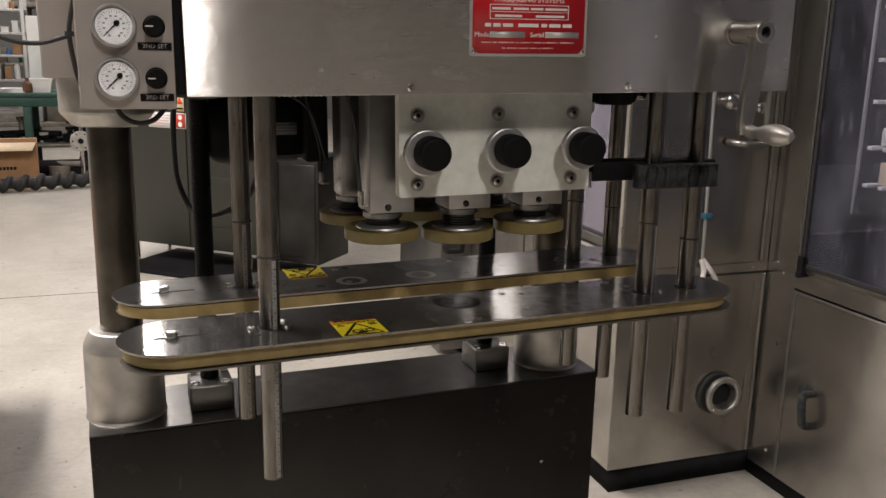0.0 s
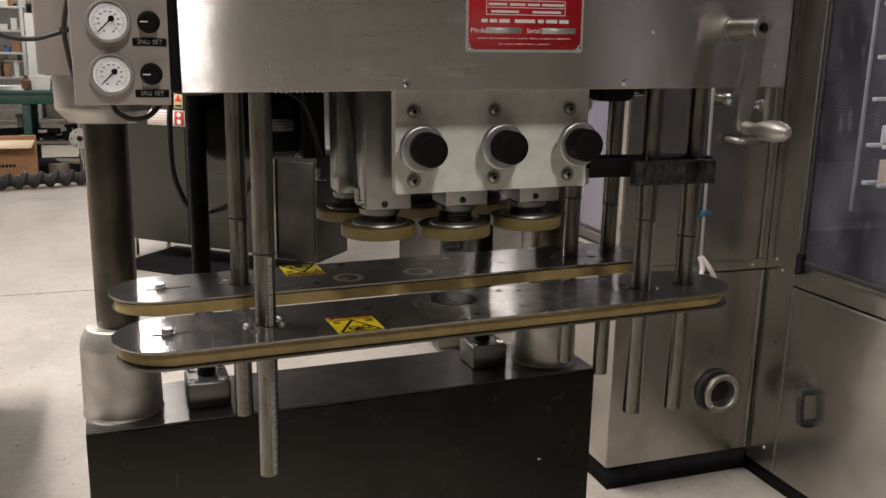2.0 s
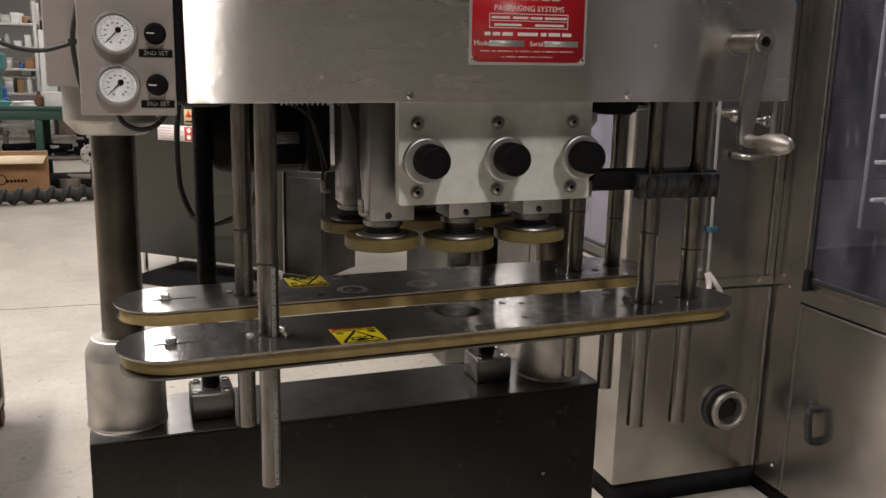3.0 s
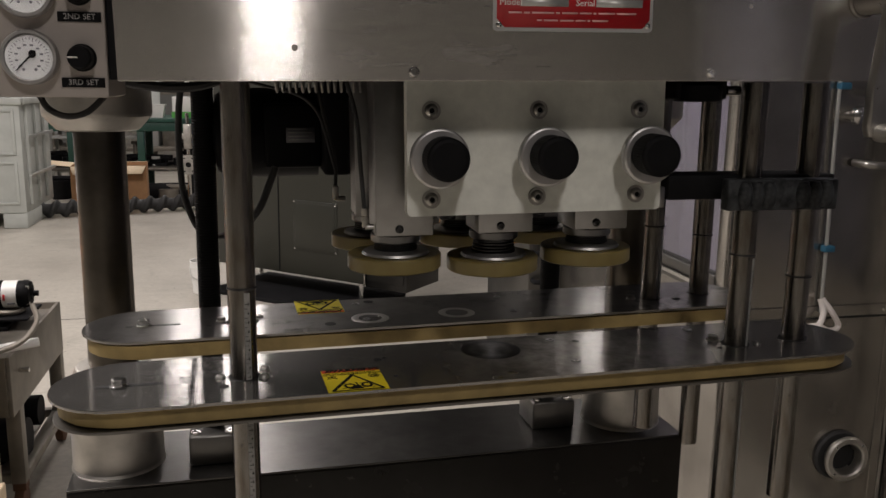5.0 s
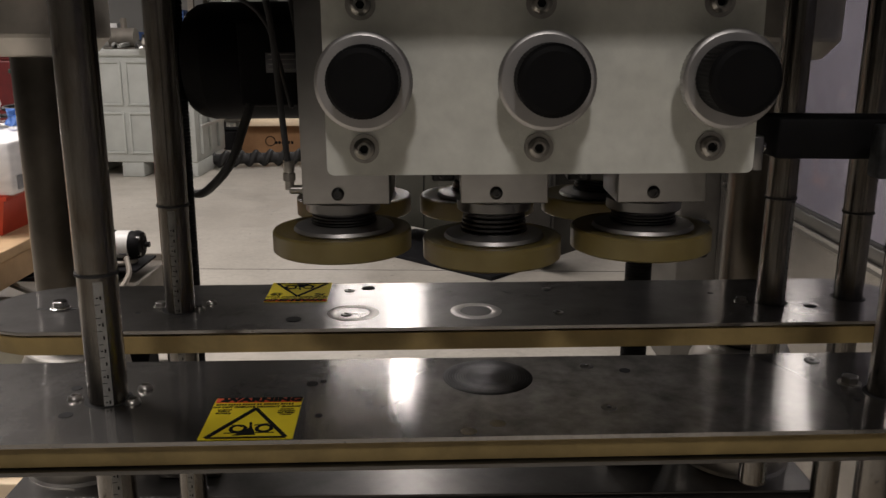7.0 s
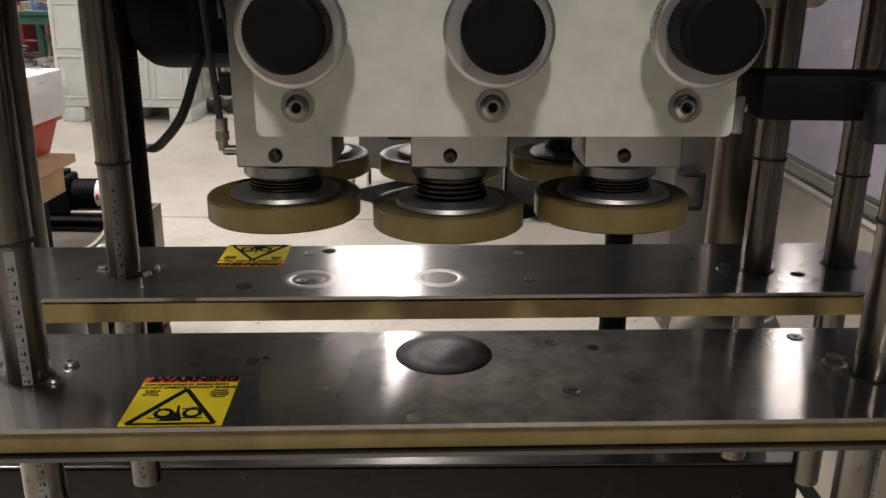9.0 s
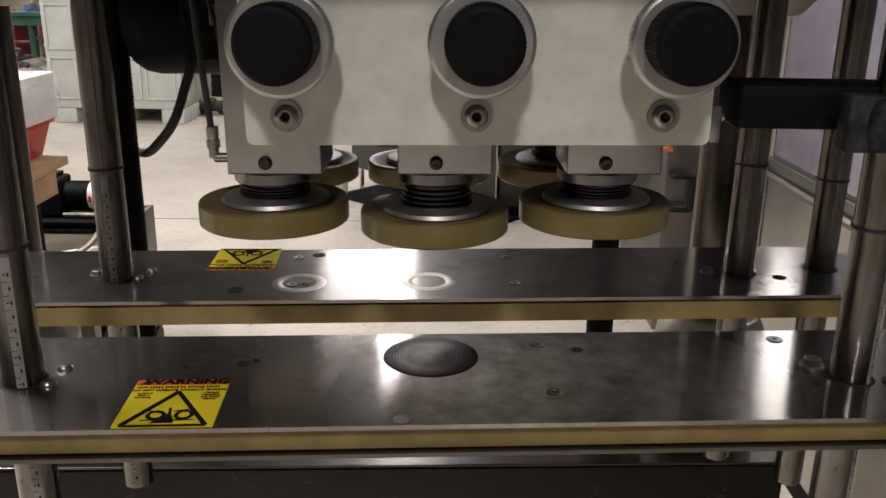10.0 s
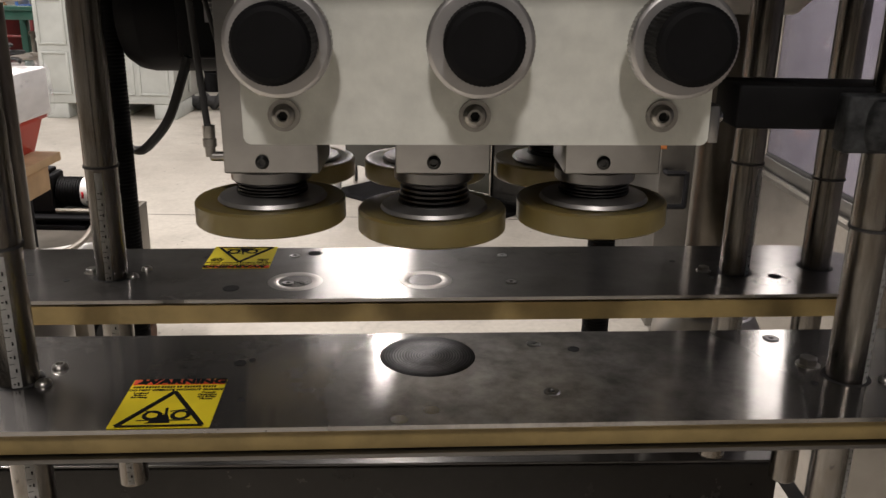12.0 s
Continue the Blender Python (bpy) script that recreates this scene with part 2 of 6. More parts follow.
def scuffed_clear(name, tint, rough, clear=1.0):
    m, nt, p = material(name)
    vec = coords(nt)
    p.inputs["Base Color"].default_value = (*tint, 1)
    p.inputs["Transmission Weight"].default_value = clear
    p.inputs["IOR"].default_value = 1.45
    link(nt, ramp(nt, noise_node(nt, vec, 7, 8, 0.7), (0.35, rough * 0.4), (0.7, rough)), p.inputs["Roughness"])
    return m




def scoured():
    """Turned face: light middle, dark worn rim, fine rings and a radial sheen."""
    m, nt, p = material("scoured_steel")
    p.inputs["Metallic"].default_value = 1.0
    vec = coords(nt)
    w = nt.nodes.new("ShaderNodeTexWave")
    w.wave_type, w.rings_direction = "RINGS", "Z"
    w.inputs["Scale"].default_value, w.inputs["Distortion"].default_value, w.inputs["Detail"].default_value = 150, 1.2, 3
    link(nt, vec, w.inputs["Vector"])
    rings = ramp(nt, w.outputs["Fac"], (0.15, 0.42), (0.9, 1.0))
    far = nt.nodes.new("ShaderNodeVectorMath")
    far.operation = "LENGTH"
    link(nt, vec, far.inputs[0])
    wob = nt.nodes.new("ShaderNodeMath")
    wob.operation, wob.inputs[1].default_value = "MULTIPLY_ADD", 0.006
    link(nt, noise_node(nt, vec, 60, 4), wob.inputs[0])
    link(nt, far.outputs["Value"], wob.inputs[2])
    tone = ramp(nt, wob.outputs[0], (0.008, (0.30, 0.30, 0.31)), (0.0165, (0.22, 0.22, 0.225)), (0.0180, (0.055, 0.055, 0.055)), (0.0205, (0.27, 0.27, 0.275)), (0.0270, (0.22, 0.22, 0.22)), (0.030, (0.08, 0.08, 0.081)), (0.038, (0.055, 0.055, 0.056)))
    c = mixed(nt, 1.0, tone, rings, "MULTIPLY")
    link(nt, mixed(nt, 0.7, c, ramp(nt, noise_node(nt, vec, 90, 6), (0.3, 0.45), (0.65, 1.0)), "MULTIPLY"), p.inputs["Base Color"])
    p.inputs["Roughness"].default_value, p.inputs["Anisotropic"].default_value = 0.42, 0.75
    t = nt.nodes.new("ShaderNodeTangent")
    t.direction_type, t.axis = "RADIAL", "Z"
    link(nt, t.outputs["Tangent"], p.inputs["Tangent"])
    return m


def worn_rod():
    """Ground steel gone dull: long streaks along the rod, brown stains and a few dark nicks."""
    m, nt, p = material("ground_steel_rod")
    vec = coords(nt)
    streak = ramp(nt, noise_node(nt, coords(nt, (1, 1, 0.05)), 260, 4, 0.6), (0.30, (0.180, 0.170, 0.155)), (0.70, (0.262, 0.25, 0.23)))
    stain = ramp(nt, noise_node(nt, coords(nt, (1, 1, 0.35)), 42, 6, 0.65), (0.34, (0.70, 0.62, 0.53)), (0.54, (1.0, 1.0, 1.0)))
    nick = ramp(nt, noise_node(nt, coords(nt, (1, 1, 0.5)), 120, 3, 0.5), (0.26, 0.35), (0.31, 1.0))
    c = mixed(nt, 0.85, streak, stain, "MULTIPLY")
    link(nt, mixed(nt, 0.8, c, nick, "MULTIPLY"), p.inputs["Base Color"])
    p.inputs["Metallic"].default_value = 1.0
    link(nt, ramp(nt, noise_node(nt, coords(nt, (1, 1, 0.3)), 60, 5, 0.6), (0.3, 0.14), (0.7, 0.27)), p.inputs["Roughness"])
    combed(nt, p, (60, 60, 300), (0, 0, 1), 1.6)
    return m


STEEL_POST = worn_rod()
SCOURED = scoured()
URETHANE = urethane()
CONCRETE = concrete()
POLY = scuffed_clear("scuffed_polycarbonate", (0.46, 0.44, 0.52), 0.22, 0.74)


def dusty_pane():
    """Clear sheet with a thin dust film: wiped arcs, runs and specks."""
    m, nt, p = material("dusty_clear_sheet")
    vec = coords(nt)
    p.inputs["Base Color"].default_value, p.inputs["Roughness"].default_value = (0.02, 0.02, 0.02, 1), 0.07
    clear = nt.nodes.new("ShaderNodeBsdfTransparent")
    clear.inputs["Color"].default_value = (0.86, 0.87, 0.93, 1)
    sheen = nt.nodes.new("ShaderNodeMixShader")
    sheen.inputs[0].default_value = 0.10
    link(nt, clear.outputs[0], sheen.inputs[1])
    link(nt, p.outputs[0], sheen.inputs[2])
    d = nt.nodes.new("ShaderNodeBsdfPrincipled")
    d.inputs["Base Color"].default_value, d.inputs["Roughness"].default_value = (0.40, 0.40, 0.48, 1), 0.8
    film = ramp(nt, noise_node(nt, coords(nt, (1, 1, 0.5)), 5, 6, 0.6), (0.38, 0.02), (0.72, 0.11))
    specks = ramp(nt, noise_node(nt, vec, 420, 2, 0.5), (0.66, 0.0), (0.76, 0.35))
    runs = ramp(nt, noise_node(nt, coords(nt, (1, 6, 0.8)), 9, 5, 0.6), (0.60, 0.0), (0.74, 0.16))
    f1 = mixed(nt, 1.0, film, specks, "ADD")
    f2 = mixed(nt, 1.0, f1, runs, "ADD")
    mx = nt.nodes.new("ShaderNodeMixShader")
    link(nt, f2, mx.inputs[0])
    link(nt, sheen.outputs[0], mx.inputs[1])
    link(nt, d.outputs[0], mx.inputs[2])
    link(nt, mx.outputs[0], nt.nodes["Material Output"].inputs["Surface"])
    return m


DUSTY = dusty_pane()


def wrap():
    m, nt, p = material("clear_wrap")
    p.inputs["Base Color"].default_value, p.inputs["Roughness"].default_value = (0.8, 0.8, 0.82, 1), 0.12
    t = nt.nodes.new("ShaderNodeBsdfTransparent")
    mx = nt.nodes.new("ShaderNodeMixShader")
    link(nt, ramp(nt, noise_node(nt, coords(nt, (1, 1, 3)), 7, 3, 0.5), (0.40, 0.06), (0.72, 0.34)), mx.inputs[0])
    link(nt, t.outputs[0], mx.inputs[1])
    link(nt, p.outputs[0], mx.inputs[2])
    link(nt, mx.outputs[0], nt.nodes["Material Output"].inputs["Surface"])
    return m


FILM = wrap()

# ---- builders ----
ORG = {}


def thing(name, at, label, category, group="", kind="", m=None):
    """An empty at the base of a thing. Parts are given in world metres, or in the thing's own when m is set."""
    ob = new(name)
    ob.empty_display_size = 0.05
    if m is None:
        ob.location = at
        ORG[ob.name] = Vector(at)
    else:
        ob.matrix_basis = m
        ORG[ob.name] = Vector((0, 0, 0))
    return tagged(ob, label, category, group, kind)


def finish(bm, mat, name, smooth=30):
    me = bpy.data.meshes.new(name)
    bmesh.ops.recalc_face_normals(bm, faces=bm.faces)
    if smooth:
        # flat faces keep their own normal beside a narrow bevel
        for e in bm.edges:
            if len(e.link_faces) == 2:
                a, b = (q.calc_area() for q in e.link_faces)
                turn = e.calc_face_angle(0.0)
                if turn > radians(smooth) or (turn > radians(8) and max(a, b) > 5 * min(a, b)):
                    e.smooth = False
    bm.to_mesh(me)
    bm.free()
    for mm in (mat if isinstance(mat, (list, tuple)) else [mat]):
        me.materials.append(mm)
    if smooth:
        me.polygons.foreach_set("use_smooth", [True] * len(me.polygons))
    return me


def centre(bm):
    lo = Vector([min(v.co[i] for v in bm.verts) for i in range(3)])
    hi = Vector([max(v.co[i] for v in bm.verts) for i in range(3)])
    return (lo + hi) / 2


def part(name, bm, mat, parent, label="", smooth=30):
    c = centre(bm)
    bmesh.ops.translate(bm, verts=bm.verts, vec=-c)
    ob = new(name, finish(bm, mat, name, smooth))
    ob.parent = parent
    ob.location = c - ORG[parent.name]
    ORG[ob.name] = c
    return tagged(ob, label)


def solo(name, bm, mat, label, category, group="", kind="", smooth=30):
    c = centre(bm)
    bmesh.ops.translate(bm, verts=bm.verts, vec=-c)
    ob = new(name, finish(bm, mat, name, smooth))
    ob.location = c
    ORG[ob.name] = c
    return tagged(ob, label, category, group, kind)


def join(*bms):
    out = bmesh.new()
    for b in bms:
        me = bpy.data.meshes.new("tmp")
        b.to_mesh(me)
        b.free()
        out.from_mesh(me)
        bpy.data.meshes.remove(me)
    return out


def moved(bm, m):
    bmesh.ops.transform(bm, matrix=m, verts=bm.verts)
    return bm


def block(x0, x1, y0, y1, z0, z1, bevel=0.001, seg=2):
    bm = bmesh.new()
    bmesh.ops.create_cube(bm, size=1)
    bmesh.ops.scale(bm, vec=(abs(x1 - x0), abs(y1 - y0), abs(z1 - z0)), verts=bm.verts)
    bmesh.ops.translate(bm, vec=((x0 + x1) / 2, (y0 + y1) / 2, (z0 + z1) / 2), verts=bm.verts)
    if bevel:
        bmesh.ops.bevel(bm, geom=bm.edges[:], offset=bevel, segments=seg, profile=0.5, affect="EDGES")
    return bm


AXIS = {"z": Matrix(), "y": Matrix.Rotation(radians(-90), 4, "X"), "x": Matrix.Rotation(radians(90), 4, "Y"), "-y": Matrix.Rotation(radians(90), 4, "X"), "-x": Matrix.Rotation(radians(-90), 4, "Y")}


def lathe(profile, at=(0, 0, 0), axis="z", steps=32, closed=False):
    """A turned solid: (radius, height) from one end to the other along an axis."""
    bm = bmesh.new()
    rings = []
    for r, h in profile:
        if r <= 1e-6:
            rings.append([bm.verts.new((0, 0, h))])
        else:
            rings.append([bm.verts.new((r * math.cos(2 * math.pi * i / steps), r * math.sin(2 * math.pi * i / steps), h)) for i in range(steps)])
    pairs = list(zip(rings, rings[1:])) + ([(rings[-1], rings[0])] if closed else [])
    for a, b in pairs:
        for i in range(steps):
            j = (i + 1) % steps
            if len(a) == 1 and len(b) == 1:
                continue
            if len(a) == 1:
                bm.faces.new((a[0], b[j], b[i]))
            elif len(b) == 1:
                bm.faces.new((a[i], a[j], b[0]))
            else:
                bm.faces.new((a[i], a[j], b[j], b[i]))
    if not closed:
        for ring in (rings[0], rings[-1]):
            if len(ring) > 2:
                bm.faces.new(ring)
    return moved(bm, Matrix.Translation(at) @ AXIS[axis])


def rod(r, z0, z1, at=(0, 0), axis="z", steps=28, chamfer=0.0015):
    c = min(chamfer, r * 0.4, abs(z1 - z0) * 0.4)
    return lathe([(0, z0), (r - c, z0), (r, z0 + c), (r, z1 - c), (r - c, z1), (0, z1)], (at[0], at[1], 0) if len(at) == 2 else at, axis, steps)


def smooth_line(points, steps=10):
    """Points along a Catmull-Rom line."""
    p = [Vector(q) for q in points]
    p = [p[0] * 2 - p[1]] + p + [p[-1] * 2 - p[-2]]
    out = []
    for i in range(1, len(p) - 2):
        for k in range(steps):
            t = k / steps
            a, b, c, d = p[i - 1:i + 3]
            out.append(0.5 * (2 * b + (c - a) * t + (2 * a - 5 * b + 4 * c - d) * t * t + (3 * b - a - 3 * c + d) * t ** 3))
    out.append(p[-2])
    return out


def sweep(points, r, sides=10, steps=10, flat=None):
    """A round tube along a smooth line."""
    line = smooth_line(points, steps) if steps > 1 else [Vector(q) for q in points]
    bm = bmesh.new()
    rings = []
    up = Vector((0.13, 0.31, 0.94))
    for i, q in enumerate(line):
        d = (line[min(i + 1, len(line) - 1)] - line[max(i - 1, 0)]).normalized()
        s = d.cross(up)
        s = (s if s.length > 1e-4 else d.cross(Vector((1, 0, 0)))).normalized()
        u = s.cross(d)
        up = u
        rings.append([bm.verts.new(q + r * (math.cos(2 * math.pi * k / sides) * s + (flat or 1) * math.sin(2 * math.pi * k / sides) * u)) for k in range(sides)])
    for a, b in zip(rings, rings[1:]):
        for k in range(sides):
            bm.faces.new((a[k], a[(k + 1) % sides], b[(k + 1) % sides], b[k]))
    bm.faces.new(rings[0])
    bm.faces.new(rings[-1])
    return bm


def prism(outline, z0, z1, bevel=0.0):
    """A plate from an outline of (x, y), standing from z0 to z1."""
    bm = bmesh.new()
    lo = [bm.verts.new((x, y, z0)) for x, y in outline]
    hi = [bm.verts.new((x, y, z1)) for x, y in outline]
    bm.faces.new(lo[::-1])
    bm.faces.new(hi)
    n = len(outline)
    for i in range(n):
        bm.faces.new((lo[i], lo[(i + 1) % n], hi[(i + 1) % n], hi[i]))
    if bevel:
        bmesh.ops.bevel(bm, geom=[e for e in bm.edges if abs(e.verts[0].co.z - e.verts[1].co.z) < 1e-7], offset=bevel, segments=2, profile=0.5, affect="EDGES")
    return bm


def stadium(half, w, steps=18):
    """The outline of a bar with round ends, 2*half long and 2*w wide."""
    c = half - w
    pts = [(c + w * math.cos(a), w * math.sin(a)) for a in [math.pi * (i / steps - 0.5) for i in range(steps + 1)]]
    return pts + [(-x, -y) for x, y in pts]


def rounded(x0, x1, y0, y1, r, steps=5):
    out = []
    for cx, cy, a0 in ((x1 - r, y1 - r, 0), (x0 + r, y1 - r, 90), (x0 + r, y0 + r, 180), (x1 - r, y0 + r, 270)):
        out += [(cx + r * math.cos(radians(a0 + 90 * i / steps)), cy + r * math.sin(radians(a0 + 90 * i / steps))) for i in range(steps + 1)]
    return out


FACE_FRONT = Matrix.Rotation(radians(90), 4, "X")  # drawing plane (x, y) -> (x, z), facing -y


def words(text, size, m, depth=0.0003, align="CENTER", squeeze=1.0, bold=0.0):
    cu = bpy.data.curves.new("text", "FONT")
    cu.body, cu.size, cu.extrude, cu.align_x, cu.align_y = text, size, depth, align, "CENTER"
    cu.resolution_u = 2
    cu.offset = bold * size
    tmp = new("text", cu)
    me = bpy.data.meshes.new_from_object(tmp.evaluated_get(bpy.context.evaluated_depsgraph_get()))
    bm = bmesh.new()
    bm.from_mesh(me)
    bpy.data.objects.remove(tmp)
    bpy.data.curves.remove(cu)
    bpy.data.meshes.remove(me)
    bmesh.ops.scale(bm, vec=(squeeze, 1, 1), verts=bm.verts)
    return moved(bm, m)


def screw_head(at, r, h, axis="z", socket=True):
    """A button head with a socket."""
    prof = [(0, 0), (r, 0), (r, h * 0.25), (r * 0.9, h * 0.65), (r * 0.62, h)]
    prof += [(r * 0.45, h), (r * 0.42, h * 0.35), (0, h * 0.35)] if socket else [(r * 0.3, h * 1.1), (0, h * 1.12)]
    return lathe(prof, at, axis, 16)


def hex_head(at, r, h, axis="z"):
    """Six-sided head on a round washer."""
    return join(lathe([(0, 0), (r * 1.3, 0), (r * 1.3, h * 0.16), (r * 1.2, h * 0.2), (0, h * 0.2)], at, axis, 20), lathe([(0, h * 0.2), (r, h * 0.2), (r, h * 0.9), (r * 0.85, h), (0, h)], at, axis, 6))


# ---- hall ----
solo("floor", block(-14, 14, -9, 18, -0.2, 0.0, 0), CONCRETE, "worn grey concrete hall floor", "floor", kind="structure", smooth=0)
solo("ceiling", block(-14, 14, -9, 18, 5.0, 5.2, 0), CEILING, "grey metal deck ceiling", "ceiling", kind="structure", smooth=0)
solo("wall_north", block(-14, 14, 18, 18.2, 0, 5.0, 0), WALL, "plain grey painted hall wall", "wall", kind="structure", smooth=0)
solo("wall_south", block(-14, 14, -9.2, -9, 0, 5.0, 0), WALL, "plain grey painted hall wall", "wall", kind="structure", smooth=0)
solo("wall_west", block(-14.2, -14, -9, 18, 0, 5.0, 0), WALL, "plain grey painted hall wall", "wall", kind="structure", smooth=0)
solo("wall_east", block(14, 14.2, -9, 18, 0, 5.0, 0), WALL, "plain grey painted hall wall", "wall", kind="structure", smooth=0)

solo("floor_joint", block(-9, 6, 5.318, 5.325, 0.0, 0.0006, 0), DARK_HOLE, "dark sawn joint across the concrete floor", "floor joint", kind="structure", smooth=0)

# unseen strip light fixtures added over the lamps
for lx, ly, lw, width, ln, yaw in LAMPS:
    fx = thing("strip_fixture", (0, 0, 0), "unseen strip light fixture added over a lamp", "lamp", "strip fixtures", m=pose(lx, ly, 4.46, 0, 0, yaw))
    part("housing", moved(prism([(-width / 2 - 0.03, 0.0), (width / 2 + 0.03, 0.0), (width / 2 - 0.02, 0.07), (-width / 2 + 0.02, 0.07)], -ln / 2 - 0.03, ln / 2 + 0.03), FACE_FRONT), PALE_STEEL, fx)
    for dy in (-0.38, 0.38):
        part("hanger", rod(0.004, 0.071, 0.539, (0, dy * ln), steps=8), SPRING, fx)

# ---- capping machine ----
machine = thing("capping_machine", (0.42, 1.57, 0), "stainless steel capping machine on a dark floor cabinet", "machine")
BASE_YAW = Matrix.Translation((0.42, 1.575, 0)) @ Matrix.Rotation(radians(2.1), 4, "Z")
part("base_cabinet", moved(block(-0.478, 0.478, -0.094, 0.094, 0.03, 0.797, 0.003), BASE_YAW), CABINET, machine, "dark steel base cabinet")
part("base_top", moved(block(-0.478, 0.478, -0.094, 0.094, 0.7972, 0.80, 0.001), BASE_YAW), STEEL_TOP, machine, "scuffed steel top sheet, paler for its sheen")
part("plinth", moved(block(-0.45, 0.45, -0.08, 0.08, 0.0, 0.03, 0), BASE_YAW), BLACK_MATT, machine)
for bx in (-0.36, 0.36):
    part("cabinet_screw", moved(screw_head((bx, -0.0935, 0.62), 0.004, 0.003, "-y"), BASE_YAW), CHROME, machine)
COLUMNS = ((0.004, 1.556), (0.826, 1.588))
for cx, cy in COLUMNS:
    part("pedestal", lathe([(0, 0.8), (0.0675, 0.8), (0.0655, 0.804), (0.0645, 0.922), (0.0630, 0.932), (0.053, 0.953), (0.051, 0.955), (0.0, 0.955)], (cx, cy, 0), steps=40), STEEL_CAST, machine, "cast steel column pedestal")
    part("column", rod(0.0345, 0.955, 1.40, (cx, cy), steps=40), STEEL_COLUMN, machine, "worn dark steel column")
    part("hub", lathe([(0.035, 1.298), (0.052, 1.298), (0.056, 1.300), (0.072, 1.318), (0.073, 1.322), (0.073, 1.40), (0.035, 1.40)], (cx, cy, 0), steps=40, closed=True), STEEL_CAST, machine, "machined steel column hub")


def lead_screw(cx, cy, yaw):
    prof = []
    z = 0.85
    while z < 1.37:
        prof += [(0.0157, z), (0.0163, z + 0.0010), (0.0163, z + 0.0020), (0.0157, z + 0.0030)]
        z += 0.004
    s = part("lead_screw", lathe([(0, 0.82)] + [(0.0154, 0.82)] + prof + [(0, 1.374)], (cx, cy, 0), steps=20), BLACK, machine, "black threaded lead screw")
    b = block(cx - 0.037, cx + 0.037, cy - 0.045, cy + 0.030, 0.80, 0.848, 0.004)
    part("clamp_block", moved(b, Matrix.Translation((cx, cy, 0)) @ Matrix.Rotation(radians(yaw), 4, "Z") @ Matrix.Translation((-cx, -cy, 0))), STEEL_SHADED, s, "steel clamp block")
    for dx, dy in ((-0.026, -0.033), (0.026, -0.033), (-0.026, 0.022), (0.026, 0.022)):
        part("bolt", lathe([(0, 0), (0.0075, 0), (0.0075, 0.003), (0.005, 0.003), (0.0045, 0.0012), (0, 0.0012)], (cx + dx, cy + dy, 0.848), steps=14), CHROME, s)


lead_screw(0.1455, 1.558, 2)
lead_screw(0.694, 1.603, 2)

# guide posts with rule tapes: x, y, foot, ring height, tape angle (degrees from -y towards +x)
POSTS = [(0.204, 1.171, 0.838, 1.157, 22), (0.193, 1.385, 0.838, 1.164, 8), (0.796, 1.192, 0.849, 1.172, 38), (0.882, 1.203, 0.842, 1.140, None), (0.790, 1.423, 0.854, 1.168, 40), (0.878, 1.441, 0.814, 1.150, None)]


def tape_strip(cx, cy, r, z0, z1, ang, half):
    bm = bmesh.new()
    cols = []
    for k in range(5):
        a = radians(ang + half * (k / 2 - 1))
        x, y = cx + r * math.sin(a), cy - r * math.cos(a)
        cols.append((bm.verts.new((x, y, z0)), bm.verts.new((x, y, z1))))
    for a, b in zip(cols, cols[1:]):
        bm.faces.new((a[0], b[0], b[1], a[1]))
    return bm


def tape_marks(cx, cy, r, z0, z1, ang):
    """Centimetre lines and the small figures between them, as bars."""
    out = []
    n = int((z1 - z0) / 0.01)
    for i in range(n):
        z = z0 + 0.01 * i
        out.append(tape_strip(cx, cy, r, z, z + 0.0005, ang - 6, 7))
        a = 7 if i % 10 else 11
        out.append(tape_strip(cx, cy, r, z + 0.0038, z + 0.0066, ang + 4, a / 3))
        if i % 2:
            out.append(tape_strip(cx, cy, r, z + 0.0048, z + 0.0058, ang - 5, 3))
    return join(*out)


for px, py, foot, ring, ang in POSTS:
    p = part("guide_post", lathe([(0, foot), (0.013, foot), (0.0142, foot + 0.0012), (0.0142, ring - 0.001), (0.0135, ring - 0.0005), (0.0135, ring + 0.0005), (0.0145, ring + 0.001), (0.0145, 1.376), (0, 1.376)], (px, py, 0), steps=32), STEEL_POST, machine, "ground steel guide post")
    part("ring", lathe([(0.0143, ring - 0.001), (0.0156, ring - 0.001), (0.0156, ring + 0.001), (0.0143, ring + 0.001)], (px, py, 0), steps=24, closed=True), BLACK_RUBBER, p)
    if ang is not None:
        part("rule_tape", tape_strip(px, py, 0.01432, foot + 0.004, ring - 0.004, ang, 13), TAPE, p, "worn white rule tape")
        part("rule_print", tape_marks(px, py, 0.01444, foot + 0.008, ring - 0.008, ang), INK, p)

# hood; its unseen depth is run back to y 1.88 to add shade below
hood = part("hood_front", moved(block(-0.4165, 0.4165, 1.080, 1.0825, 1.374, 1.82, 0.0006), Matrix.Translation((0.5235, 0, 0))), STEEL_SHEET, machine, "brushed stainless hood front")
for sx in (0.107, 0.9375):
    part("hood_side", block(sx, sx + 0.0025, 1.0828, 1.88, 1.374, 1.82, 0.0006), STEEL_SHEET, machine, "brushed stainless hood side")
part("hood_back", block(0.1098, 0.9372, 1.8775, 1.88, 1.374, 1.82, 0.0006), STEEL_SHEET, machine, "brushed stainless hood back")
part("hood_top", block(0.1098, 0.9372, 1.0828, 1.8772, 1.8175, 1.82, 0.0006), STEEL_SHEET, machine, "brushed stainless hood top")
# closes the hood; the shade inside it is put into the dark colour
part("bottom_plate", block(0.1105, 0.9365, 1.0835, 1.8765, 1.386, 1.392, 0), STEEL_DARK, machine, "dark plate closing the hood, standing for its shaded inside")
